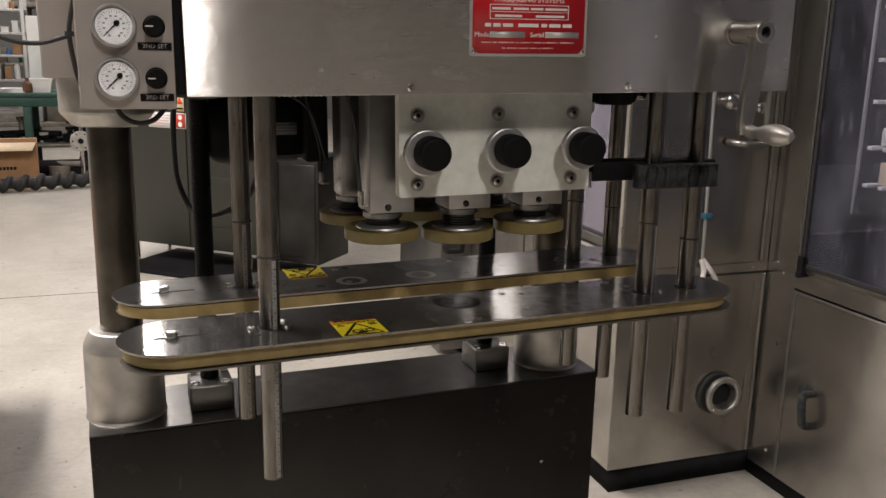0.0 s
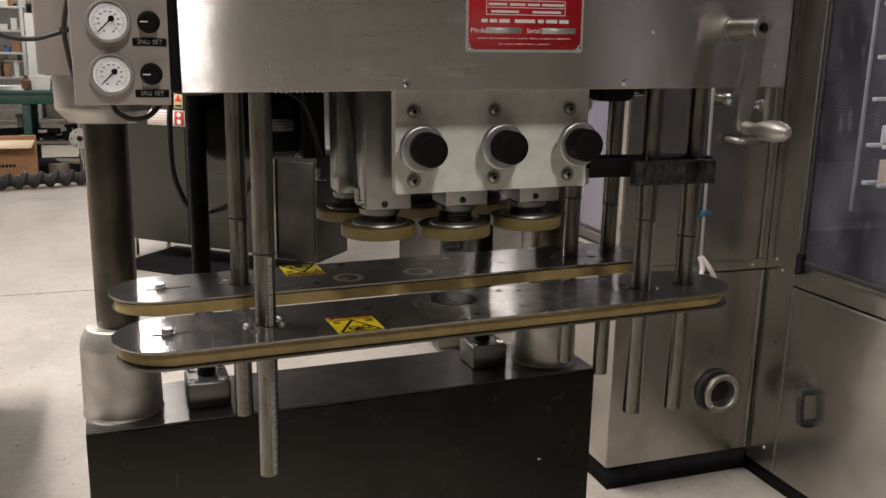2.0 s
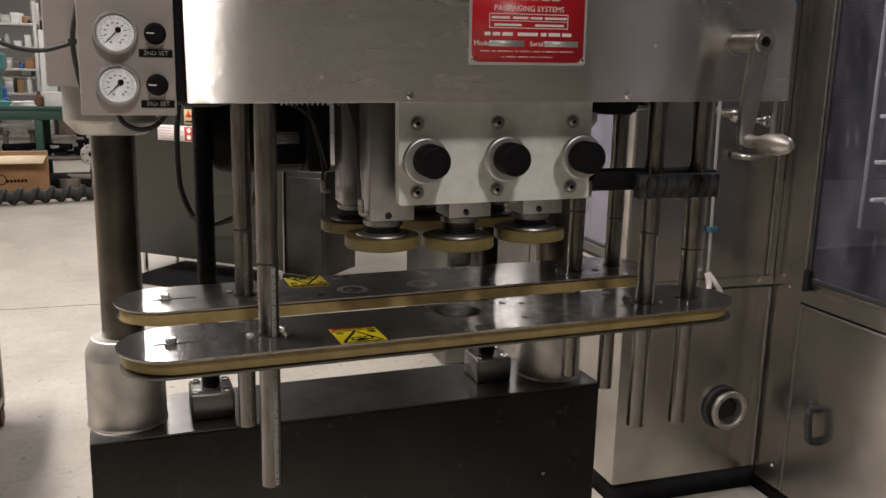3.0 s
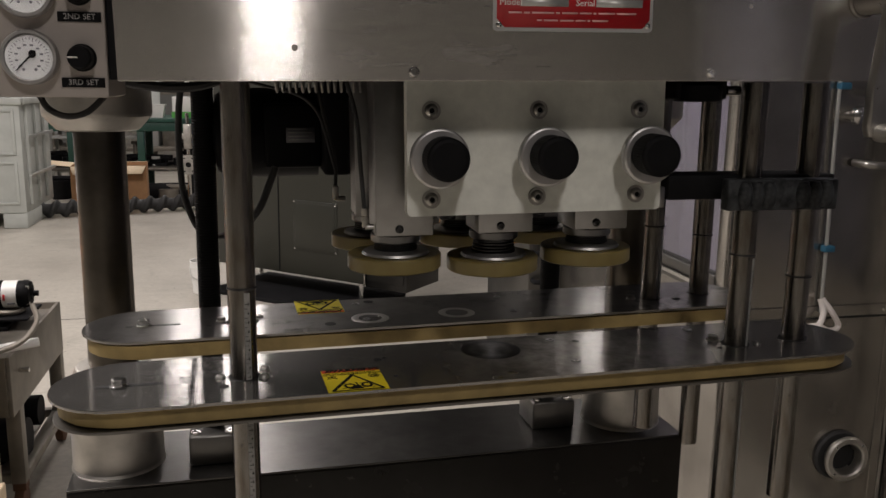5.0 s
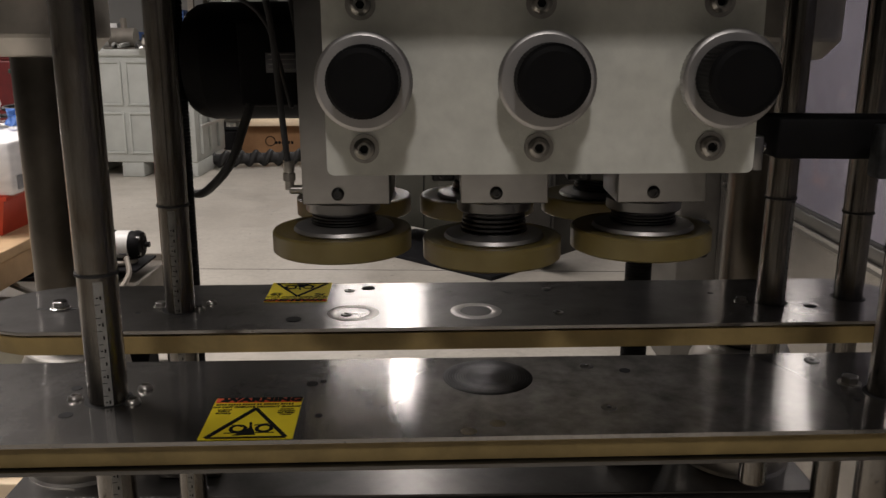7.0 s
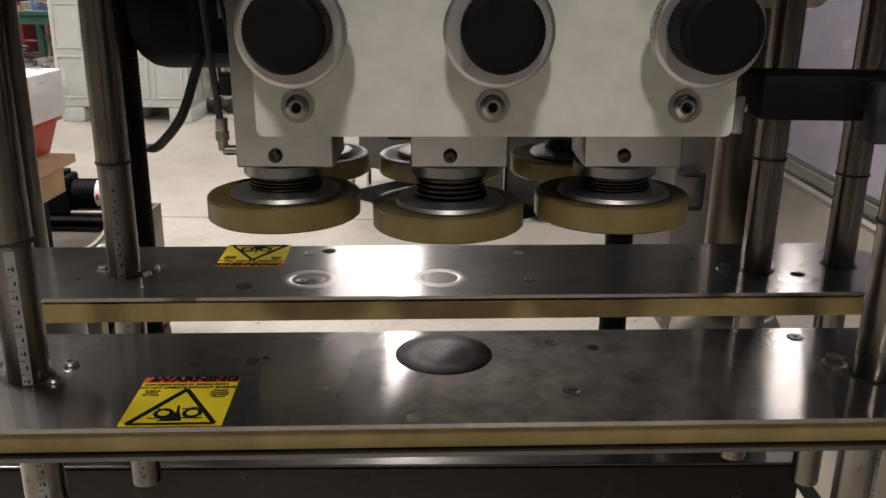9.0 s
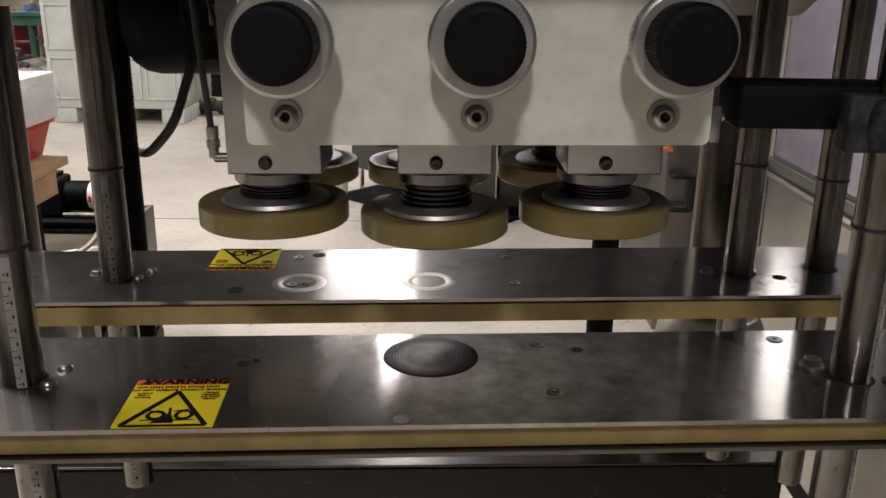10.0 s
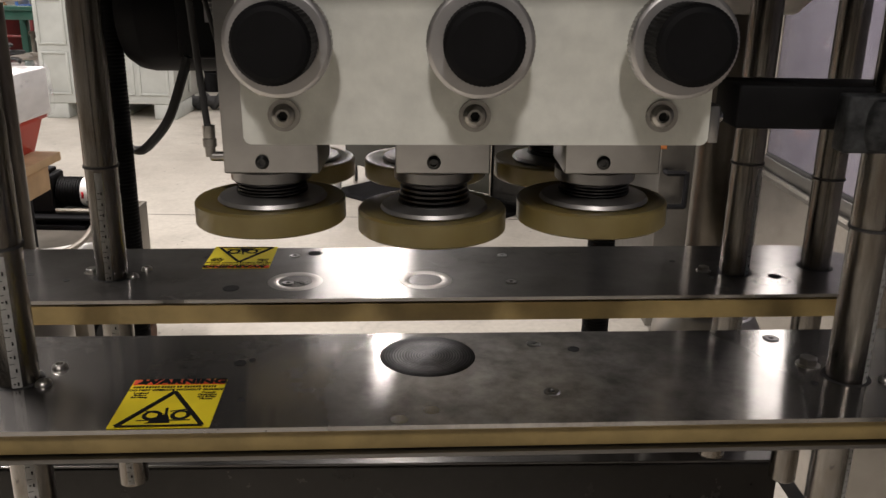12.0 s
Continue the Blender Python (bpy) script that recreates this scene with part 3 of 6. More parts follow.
for hx, hz in ((0.372, 1.3825), (0.677, 1.3825)):
    part("screw", screw_head((hx, 1.080, hz), 0.0052, 0.0035, "-y"), CHROME, hood)
part("dent", lathe([(0, 0), (0.003, 0), (0.0024, 0.0006), (0, 0.0008)], (0.262, 1.0801, 1.404), "-y", 12), STEEL_CAST, hood)
part("dent", lathe([(0, 0), (0.002, 0), (0.0016, 0.0005), (0, 0.0006)], (0.716, 1.0801, 1.448), "-y", 12), STEEL_CAST, hood)

# red nameplate
np_ = part("nameplate", moved(prism(rounded(0.448, 0.610, 1.421, 1.535, 0.004), 0, 0.0012), Matrix.Translation((0, 1.080, 0)) @ FACE_FRONT), PALE_STEEL, machine, "red enamel maker's plate with white lettering")
part("enamel", moved(prism([(0.4515, 1.4325), (0.4515, 1.5315), (0.6065, 1.5315), (0.6065, 1.4325), (0.599, 1.4245), (0.459, 1.4245)], 0, 0.0004), Matrix.Translation((0, 1.0787, 0)) @ FACE_FRONT), RED, np_)


def flat_bar(x0, x1, z0, z1, y=1.0780, t=0.0003):
    return block(x0, x1, y - t, y, z0, z1, 0)


def frame_lines(x0, x1, z0, z1, w):
    return join(flat_bar(x0, x1, z0, z0 + w), flat_bar(x0, x1, z1 - w, z1), flat_bar(x0, x0 + w, z0 + w, z1 - w), flat_bar(x1 - w, x1, z0 + w, z1 - w))


part("lettering", join(words("PACKAGING SYSTEMS", 0.0098, Matrix.Translation((0.5285, 1.0779, 1.4905)) @ FACE_FRONT),
                       words("Model", 0.0088, Matrix.Translation((0.4650, 1.0779, 1.4475)) @ FACE_FRONT), words("Serial", 0.0088, Matrix.Translation((0.5395, 1.0779, 1.4475)) @ FACE_FRONT),
                       frame_lines(0.474, 0.583, 1.4665, 1.4845, 0.0009), flat_bar(0.474, 0.583, 1.4752, 1.476),
                       *[flat_bar(a, b, 1.4780, 1.4808) for a, b in ((0.477, 0.502), (0.506, 0.527), (0.530, 0.547), (0.550, 0.581))],
                       *[flat_bar(a, b, 1.4692, 1.4720) for a, b in ((0.481, 0.518), (0.537, 0.577))],
                       *[flat_bar(a, b, 1.4572, 1.4615) for a, b in ((0.468, 0.476), (0.479, 0.489), (0.492, 0.506), (0.513, 0.541), (0.545, 0.553), (0.556, 0.572), (0.575, 0.588))],
                       ), LETTER_WHITE, np_)
part("fine_print", join(*[flat_bar(a, b, 1.4372, 1.4390) for a, b in ((0.463, 0.476), (0.478, 0.484), (0.486, 0.508), (0.510, 0.514), (0.516, 0.532), (0.534, 0.546), (0.548, 0.551), (0.553, 0.570), (0.572, 0.592))],
                        *[flat_bar(a, b, 1.4303, 1.4320) for a, b in ((0.491, 0.496), (0.498, 0.512), (0.514, 0.528), (0.530, 0.540), (0.542, 0.545), (0.547, 0.563))]), PINK_PRINT, np_)
part("maker_mark", join(*[flat_bar(0.487 + 0.0145 * k, 0.498 + 0.0145 * k, 1.501, 1.515) for k in range(6)]), LETTER_WHITE, np_)
for a in (0.4745, 0.5505):
    part("blank_field", flat_bar(a, a + 0.048, 1.4440, 1.4515), PALE_STEEL, np_)
for a in (0.4535, 0.6045):
    part("rivet", screw_head((a, 1.0787, 1.4268), 0.0032, 0.002, "-y", False), CHROME, np_)

# crank
crank = part("crank_hub", join(rod(0.0165, 0, 0.004, (0.843, 1.080, 1.4545), "-y", chamfer=0.001), lathe([(0, 0.004), (0.0140, 0.004), (0.0142, 0.040), (0.0150, 0.044), (0.0152, 0.061), (0.0140, 0.063), (0.0075, 0.063), (0.0072, 0.050), (0, 0.050)], (0.843, 1.080, 1.4545), "-y", 36)), FITTING, machine, "cast steel crank hub")
part("bore", rod(0.0070, 0, 0.001, (0.843, 1.0298, 1.4545), "-y"), DARK_HOLE, crank)
part("crank_arm", moved(prism([(0.0125, -0.004), (0.0118, -0.090), (0.0100, -0.128), (0.0060, -0.137), (-0.0060, -0.137), (-0.0100, -0.128), (-0.0118, -0.090), (-0.0125, -0.004)], -0.006, 0.006, 0.003), Matrix.Translation((0.8425, 1.027, 1.4545)) @ Matrix.Rotation(radians(6.5), 4, "Y") @ FACE_FRONT), FITTING, crank, "flat cast crank arm")
part("crank_grip", moved(lathe([(0, -0.004), (0.0088, -0.004), (0.0095, 0.002), (0.0088, 0.007), (0.0072, 0.012), (0.0085, 0.019), (0.0125, 0.033), (0.0143, 0.046), (0.0140, 0.056), (0.0110, 0.068), (0.0060, 0.0755), (0, 0.078)], steps=32), Matrix.Translation((0.833, 1.021, 1.3235)) @ Matrix.Rotation(radians(4), 4, "Z") @ Matrix.Rotation(radians(90), 4, "X")), STEEL_CAST, crank, "satin steel crank grip")

# cross bar between the head and the posts
part("cross_bar", block(0.692, 0.91, 1.190, 1.236, 1.239, 1.268, 0.002), BLACK, machine, "black clamp bar")
part("post_grip", block(0.747, 0.888, 1.151, 1.168, 1.231, 1.267, 0.002), DUSTY_BLACK, machine, "black post clamp")
for gx in (0.768, 0.783, 0.798, 0.842, 0.857, 0.872):
    part("grip_rib", lathe([(0, -0.016), (0.006, -0.015), (0.009, -0.008), (0.0095, 0), (0.009, 0.008), (0.006, 0.015), (0, 0.016)], (gx, 1.1525, 1.249), steps=14), DUSTY_BLACK, machine)
part("black_bracket", join(block(0.70, 0.765, 1.20, 1.28, 1.352, 1.386, 0.003), rod(0.028, 1.350, 1.37, (0.732, 1.21))), BLACK_MATT, machine)
part("bolt", rod(0.006, 0, 0.02, (0.767, 1.21, 1.362), "x"), CHROME, machine)
part("side_tab", block(0.6598, 0.6665, 1.147, 1.165, 1.235, 1.258, 0.001), ALUMINIUM, machine)
part("bolt", screw_head((0.6665, 1.156, 1.250), 0.004, 0.004, "x"), CHROME, machine)

# spindle head
fp = part("front_plate", moved(prism(rounded(0.3755, 0.6595, 1.234, 1.386, 0.004), 0, 0.018, 0.0008), Matrix.Translation((0, 1.163, 0)) @ FACE_FRONT), WHITE_PAINT, machine, "off-white painted spindle plate")
part("back_plate", moved(prism(rounded(0.3755, 0.6595, 1.234, 1.386, 0.004), 0, 0.018, 0.0008), Matrix.Translation((0, 1.475, 0)) @ FACE_FRONT), WHITE_PAINT, machine, "off-white painted spindle plate")


def knurled_disc(r, y0, y1, at, teeth=60, depth=0.0006, edge=0.002):
    """A round grip with fine teeth, axis towards -y."""
    n = teeth * 2
    bm = bmesh.new()
    rings = []
    for k, (rr, h) in enumerate(((r - edge, y0), (r, y0 + edge * 0.6), (r, y1 - edge), (r - edge * 0.5, y1 - edge * 0.3), (r - edge * 1.4, y1))):
        rings.append([bm.verts.new(((rr + (depth if (i % 2 and k in (1, 2)) else 0)) * math.cos(2 * math.pi * i / n), (rr + (depth if (i % 2 and k in (1, 2)) else 0)) * math.sin(2 * math.pi * i / n), h)) for i in range(n)])
    for a, b in zip(rings, rings[1:]):
        for i in range(n):
            bm.faces.new((a[i], a[(i + 1) % n], b[(i + 1) % n], b[i]))
    bm.faces.new(rings[0])
    bm.faces.new(rings[-1])
    return moved(bm, Matrix.Translation(at) @ AXIS["-y"])


for kx, cap in ((0.4045, 0.4065), (0.5180, 0.5185), (0.6315, 0.6295)):
    k = part("adjuster", rod(0.0125, 0, 0.03, (kx, 1.145, 1.297), "-y"), ALUMINIUM, fp, "knurled aluminium adjuster with a black cap")
    # flange and cap hang on the adjuster shaft
    part("adjuster_flange", knurled_disc(0.0302, 0, 0.010, (kx, 1.122, 1.297), 72, 0.0005, 0.0015), FLANGE, fp, "knurled aluminium flange")
    part("adjuster_cap", knurled_disc(0.0213, 0, 0.031, (cap, 1.112, 1.2985), 54, 0.0005, 0.003), BLACK, fp, "black knurled plastic cap")
for bz in (1.344, 1.252):
    for bx in (0.401, 0.5165, 0.630):
        part("washer", lathe([(0.003, 0), (0.0098, 0), (0.0098, 0.0014), (0.003, 0.0014)], (bx, 1.1450, bz), "-y", 24, closed=True), BOLT, fp)
        part("bolt", screw_head((bx, 1.1436, bz), 0.0072, 0.0045, "-y"), BOLT, fp)
        part("socket", lathe([(0, 0), (0.0030, 0), (0.0030, 0.0002), (0, 0.0002)], (bx, 1.1419, bz), "-y", 6), DARK_HOLE, fp)


def spindle(cx, cy, front, drop=0.0):
    s = -1 if front else 1
    h = part("spindle_housing", block(cx - 0.0262, cx + 0.0385, cy - 0.031, cy + 0.031, 1.2035, 1.386, 0.0012), ALUMINIUM, machine, "machined aluminium spindle housing")
    part("spindle_collar", rod(0.0285, 1.1935, 1.2035, (cx, cy), steps=32), ALUMINIUM, h)
    d = 1.180 - drop
    prof, step = [(0, d + 0.003)], (1.1937 - d - 0.003) / 5
    for i in range(5):
        z = d + 0.003 + step * i
        prof += [(0.0215, z), (0.026 - 0.0006 * i, z + step * 0.25), (0.026 - 0.0006 * i, z + step * 0.65), (0.0215, z + step * 0.9)]
    part("spring", lathe(prof + [(0, 1.1938)], (cx, cy, 0), steps=32), SPRING, h, "dark coil spring")
    part("spindle_washer", lathe([(0, d - 0.001), (0.038, d - 0.001), (0.039, d), (0.0375, d + 0.0025), (0.027, d + 0.0045), (0, d + 0.0045)], (cx, cy, 0), steps=40), FLANGE, h)
    part("disc", lathe([(0, d - 0.0168), (0.0522, d - 0.0168), (0.0537, d - 0.0155), (0.0537, d - 0.0015), (0.0524, d), (0.047, d), (0.043, d - 0.0014), (0, d - 0.0014)], (cx - 0.0015, cy, 0), steps=56), URETHANE, h, "amber urethane gripping disc")
    part("set_screw", screw_head((cx, cy + s * 0.031, 1.2115), 0.0048, 0.003, "-y" if front else "y"), SPRING, h)


for cx in (0.375, 0.4915, 0.607):
    spindle(cx, 1.229, True, 0.007 if cx == 0.4915 else 0.0)
for cx in (0.368, 0.4845, 0.600):
    spindle(cx, 1.378, False, 0.002)

# drive motor behind the head
mot = part("drive_motor", moved(lathe([(0, 0), (0.044, 0), (0.056, 0.004), (0.063, 0.014), (0.066, 0.028), (0.066, 0.15), (0, 0.15)], steps=40), Matrix.Translation((0.159, 1.590, 1.296)) @ AXIS["x"]), BLACK, machine, "black electric drive motor with a pale rating label")
part("gearbox", block(0.312, 0.352, 1.49, 1.615, 1.240, 1.385, 0.006), BLACK_MATT, mot)
part("terminal_box", block(0.232, 0.311, 1.512, 1.56, 1.250, 1.340, 0.004), BLACK, mot)
part("rating_label", block(0.262, 0.302, 1.5105, 1.5119, 1.286, 1.307, 0), GREY_INK, mot, "dull grey rating label")
part("rating_print", join(*[block(0.265, 0.299 - 0.006 * (k % 2), 1.5098, 1.5104, 1.2895 + 0.005 * k, 1.2905 + 0.005 * k, 0) for k in range(4)]), TAPE, mot)
part("coil_spring", sweep([(0.243 + 0.108 * k / 168, 1.335 + 0.0115 * math.cos(2 * math.pi * k / 12), 1.3715 + 0.0115 * math.sin(2 * math.pi * k / 12)) for k in range(169)], 0.0016, 6, 1), FITTING, machine, "stretched steel coil spring")
part("cable", sweep([(0.246, 1.50, 1.25), (0.238, 1.50, 1.228), (0.221, 1.505, 1.188), (0.196, 1.525, 1.160), (0.165, 1.57, 1.140), (0.132, 1.61, 1.142), (0.112, 1.622, 1.185), (0.106, 1.622, 1.23), (0.107, 1.612, 1.31), (0.118, 1.595, 1.392)], 0.0050, 10), BLACK_RUBBER, machine, "looped black cable")
air = part("air_tube", sweep([(0.318, 1.22, 1.385), (0.330, 1.208, 1.335), (0.334, 1.208, 1.28), (0.3375, 1.208, 1.232)], 0.0024, 10), BLACK_RUBBER, machine, "thin black air tube with a metal elbow")
part("elbow", join(lathe([(0, 1.2135), (0.0034, 1.2135), (0.0036, 1.220), (0.0047, 1.2205), (0.0047, 1.226), (0.0038, 1.2265), (0.0042, 1.228), (0.0042, 1.235), (0, 1.235)], (0.338, 1.208, 0), steps=18), lathe([(0, 0), (0.0030, 0.0005), (0.0034, 0.002), (0.0034, 0.010), (0, 0.010)], (0.3375, 1.208, 1.2135), "x", 18)), BOLT, air, "small metal elbow fitting")
air2 = part("air_tube", sweep([(0.30, 1.44, 1.386), (0.31, 1.43, 1.33), (0.322, 1.415, 1.27), (0.322, 1.41, 1.235)], 0.0024, 10), BLACK_RUBBER, machine, "thin black air tube with a metal elbow")
part("elbow", join(rod(0.0040, 1.217, 1.236, (0.322, 1.41), steps=18), rod(0.0032, 0, 0.014, (0.321, 1.41, 1.2185), "x", 18)), BOLT, air2)
for fx in (0.452, 0.568):
    part("air_fitting", join(block(fx - 0.010, fx + 0.010, 1.30, 1.32, 1.203, 1.225, 0.002), rod(0.004, 0, 0.022, (fx, 1.30, 1.212), "-y", 12)), SPRING, machine)
part("signal_cable", sweep([(0.20, 1.36, 1.372), (0.24, 1.37, 1.362), (0.275, 1.365, 1.352), (0.295, 1.355, 1.335), (0.305, 1.35, 1.31), (0.318, 1.345, 1.26)], 0.002, 8), BLACK_RUBBER, machine)

# the whole head hangs a little higher on its crank side
LEAN = Matrix.Translation((0.5, 0, 1.30)) @ Matrix.Rotation(radians(-0.75), 4, "Y") @ Matrix.Translation((-0.5, 0, -1.30))
LEANING = ("hood", "bottom_plate", "nameplate", "crank_hub", "black_bracket", "side_tab", "bolt", "front_plate", "back_plate", "spindle_housing", "drive_motor", "coil_spring", "air_")
for ob in list(machine.children):
    if ob.name.startswith(LEANING):
        ob.matrix_basis = Matrix.Translation(-ORG[machine.name]) @ LEAN @ Matrix.Translation(ORG[machine.name]) @ ob.matrix_basis

# left arm housing behind the control box
part("hood_hose", sweep([(0.050, 1.20, 1.376), (0.077, 1.25, 1.369), (0.120, 1.265, 1.362), (0.158, 1.27, 1.363), (0.19, 1.29, 1.372)], 0.0055, 8, 8), BLACK_RUBBER, machine, "black rubber hose under the hood")
part("arm_housing", block(-0.077, -0.020, 1.43, 1.62, 1.376, 1.82, 0.004), PUTTY, machine, "taupe painted arm housing")
# black bar filling the gap beside the hood, painting its shade
part("gap_shade_bar", block(0.0955, 0.1062, 1.105, 1.30, 1.370, 1.82, 0.001), BLACK_MATT, machine)


# ---- gripper belt units ----
def on_unit(m, x, y):
    q = m.inverted() @ Vector((x, y, 0))
    return q.x, q.y


def gripper(name, m, screws, label, inner, sheet=STEEL_PLATE, long=0.0):
    t = thing(name, (0, 0, 0), label, "belt unit", "gripper belt units", m=m)
    top = part("top_plate", prism(stadium(0.4645 + long, 0.0735), 1.0548, 1.0580, 0.0006), sheet, t, "brushed steel top plate")
    part("belt", moved(prism(stadium(0.4570 + long, 0.0685), 1.0358, 1.0526, 0.001), Matrix.Translation((0, inner * 0.0050, 0))), BELT, t, "tan rubber gripping belt")
    part("lower_plate", moved(prism(stadium(0.4600 + long, 0.0600), 1.0315, 1.0345, 0.0006), Matrix.Translation((0, -inner * 0.0085, 0))), STEEL_SHADED, t)
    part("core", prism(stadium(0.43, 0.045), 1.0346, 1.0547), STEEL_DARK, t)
    for kind, x, y, r in screws:
        if kind == "hole":
            # flat black disc painting the shade of a hole
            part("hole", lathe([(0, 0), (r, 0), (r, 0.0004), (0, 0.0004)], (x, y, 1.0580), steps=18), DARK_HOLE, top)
        elif kind == "button":
            part("button_screw", screw_head((x, y, 1.0580), r * 0.92, r * 0.6, "z"), BOLT, top)
        elif kind == "hex":
            part("hex_bolt", hex_head((x, y, 1.0580), r * 0.86, r * 0.8), BOLT, top)
        elif kind == "flat":
            part("countersunk_screw", lathe([(0, 0.0002), (r * 0.35, 0.0002), (r * 0.42, 0.0010), (r * 0.85, 0.0011), (r, 0.0005), (r, 0)], (x, y, 1.0580), steps=20), ALUMINIUM, top)
            part("screw_socket", lathe([(0, 0), (r * 0.34, 0), (r * 0.34, 0.0003), (0, 0.0003)], (x, y, 1.0582), steps=6), DARK_HOLE, top)
        elif kind == "pad":
            part("polished_spot", lathe([(0, 0), (r, 0), (r, 0.0003), (0, 0.0004)], (x, y, 1.0580), steps=24), CHROME, top)
        elif kind == "ring":
            part("embossed_ring", lathe([(r * 0.62, 0), (r * 0.66, 0.0002), (r * 0.80, 0.0004), (r * 0.95, 0.0002), (r, 0)], (x, y, 1.0580), steps=48, closed=True), FITTING, top)
    for px, py, *_ in POSTS:
        qx, qy = on_unit(m, px, py)
        if abs(qy) < 0.06:
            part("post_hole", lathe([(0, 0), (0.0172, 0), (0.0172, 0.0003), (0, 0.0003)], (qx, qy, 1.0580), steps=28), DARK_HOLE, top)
    lead = long if inner > 0 else 0.0025
    sl = part("slot", moved(prism(stadium(0.034, 0.0028, 6), 1.0580, 1.0584), Matrix.Translation((-0.385 - lead, -0.004, 0))), DARK_HOLE, top)
    part("tension_bolt", hex_head((-0.396 - lead, -0.004, 1.0584), 0.0075, 0.0085), CHROME, top)
    return t, top


FRONT = Matrix.Translation((0.4840, 1.1876, 0)) @ Matrix.Rotation(radians(3.2), 4, "Z")
REAR = Matrix.Translation((0.4715, 1.413, 0)) @ Matrix.Rotation(radians(3.6), 4, "Z")


def placed(m, rows):
    return [(k, *on_unit(m, x, y), r) for k, x, y, r in rows]


front_unit, front_top = gripper("gripper_belt_unit", FRONT, placed(FRONT, [
    ("button", 0.225, 1.190, 0.0062), ("button", 0.2245, 1.164, 0.0062), ("button", 0.179, 1.170, 0.0058), ("hole", 0.184, 1.142, 0.005), ("hole", 0.172, 1.19, 0.004),
    ("hole", 0.365, 1.145, 0.0026), ("hole", 0.352, 1.202, 0.0045), ("hole", 0.360, 1.207, 0.0026), ("flat", 0.573, 1.243, 0.0058), ("flat", 0.577, 1.162, 0.0060), ("hole", 0.603, 1.234, 0.0045),
    ("flat", 0.766, 1.259, 0.0065), ("hex", 0.776, 1.211, 0.0080), ("hole", 0.768, 1.180, 0.0028), ("button", 0.822, 1.186, 0.005), ("hole", 0.865, 1.203, 0.004), ("hole", 0.899, 1.203, 0.004),
    ("pad", 0.4725, 1.121, 0.0058), ("pad", 0.4935, 1.134, 0.0058)]), "brushed steel gripper plate pair with a tan belt and warning sticker", 1, STEEL_PLATE_STAINED, long=0.0115)
rear_unit, rear_top = gripper("gripper_belt_unit", REAR, placed(REAR, [
    ("button", 0.219, 1.404, 0.0058), ("button", 0.2125, 1.384, 0.0058), ("hex", 0.170, 1.394, 0.0062), ("hole", 0.155, 1.372, 0.003), ("flat", 0.353, 1.452, 0.0055), ("flat", 0.359, 1.372, 0.0055),
    ("flat", 0.564, 1.463, 0.0052), ("flat", 0.567, 1.384, 0.0055), ("hex", 0.760, 1.423, 0.0065), ("hole", 0.762, 1.405, 0.003), ("hole", 0.826, 1.410, 0.0065), ("hole", 0.737, 1.452, 0.003),
    ("ring", 0.365, 1.378, 0.0255), ("ring", 0.486, 1.387, 0.0255), ("hole", 0.31, 1.357, 0.0075), ("hole", 0.372, 1.462, 0.007)]), "brushed steel gripper plate pair with a tan belt and inverted sticker", -1, long=0.009)
# worn polished disc on the front plate
x0, y0 = on_unit(FRONT, 0.490, 1.219)
part("worn_patch", lathe([(0, 0.0003), (0.008, 0.0004), (0.010, 0.0002), (0.020, 0.0004), (0.022, 0.0002), (0.030, 0.0004), (0.0345, 0.0003), (0.036, 0)], (x0, y0, 1.0580), steps=48), SCOURED, front_top, "dark circular wear mark")


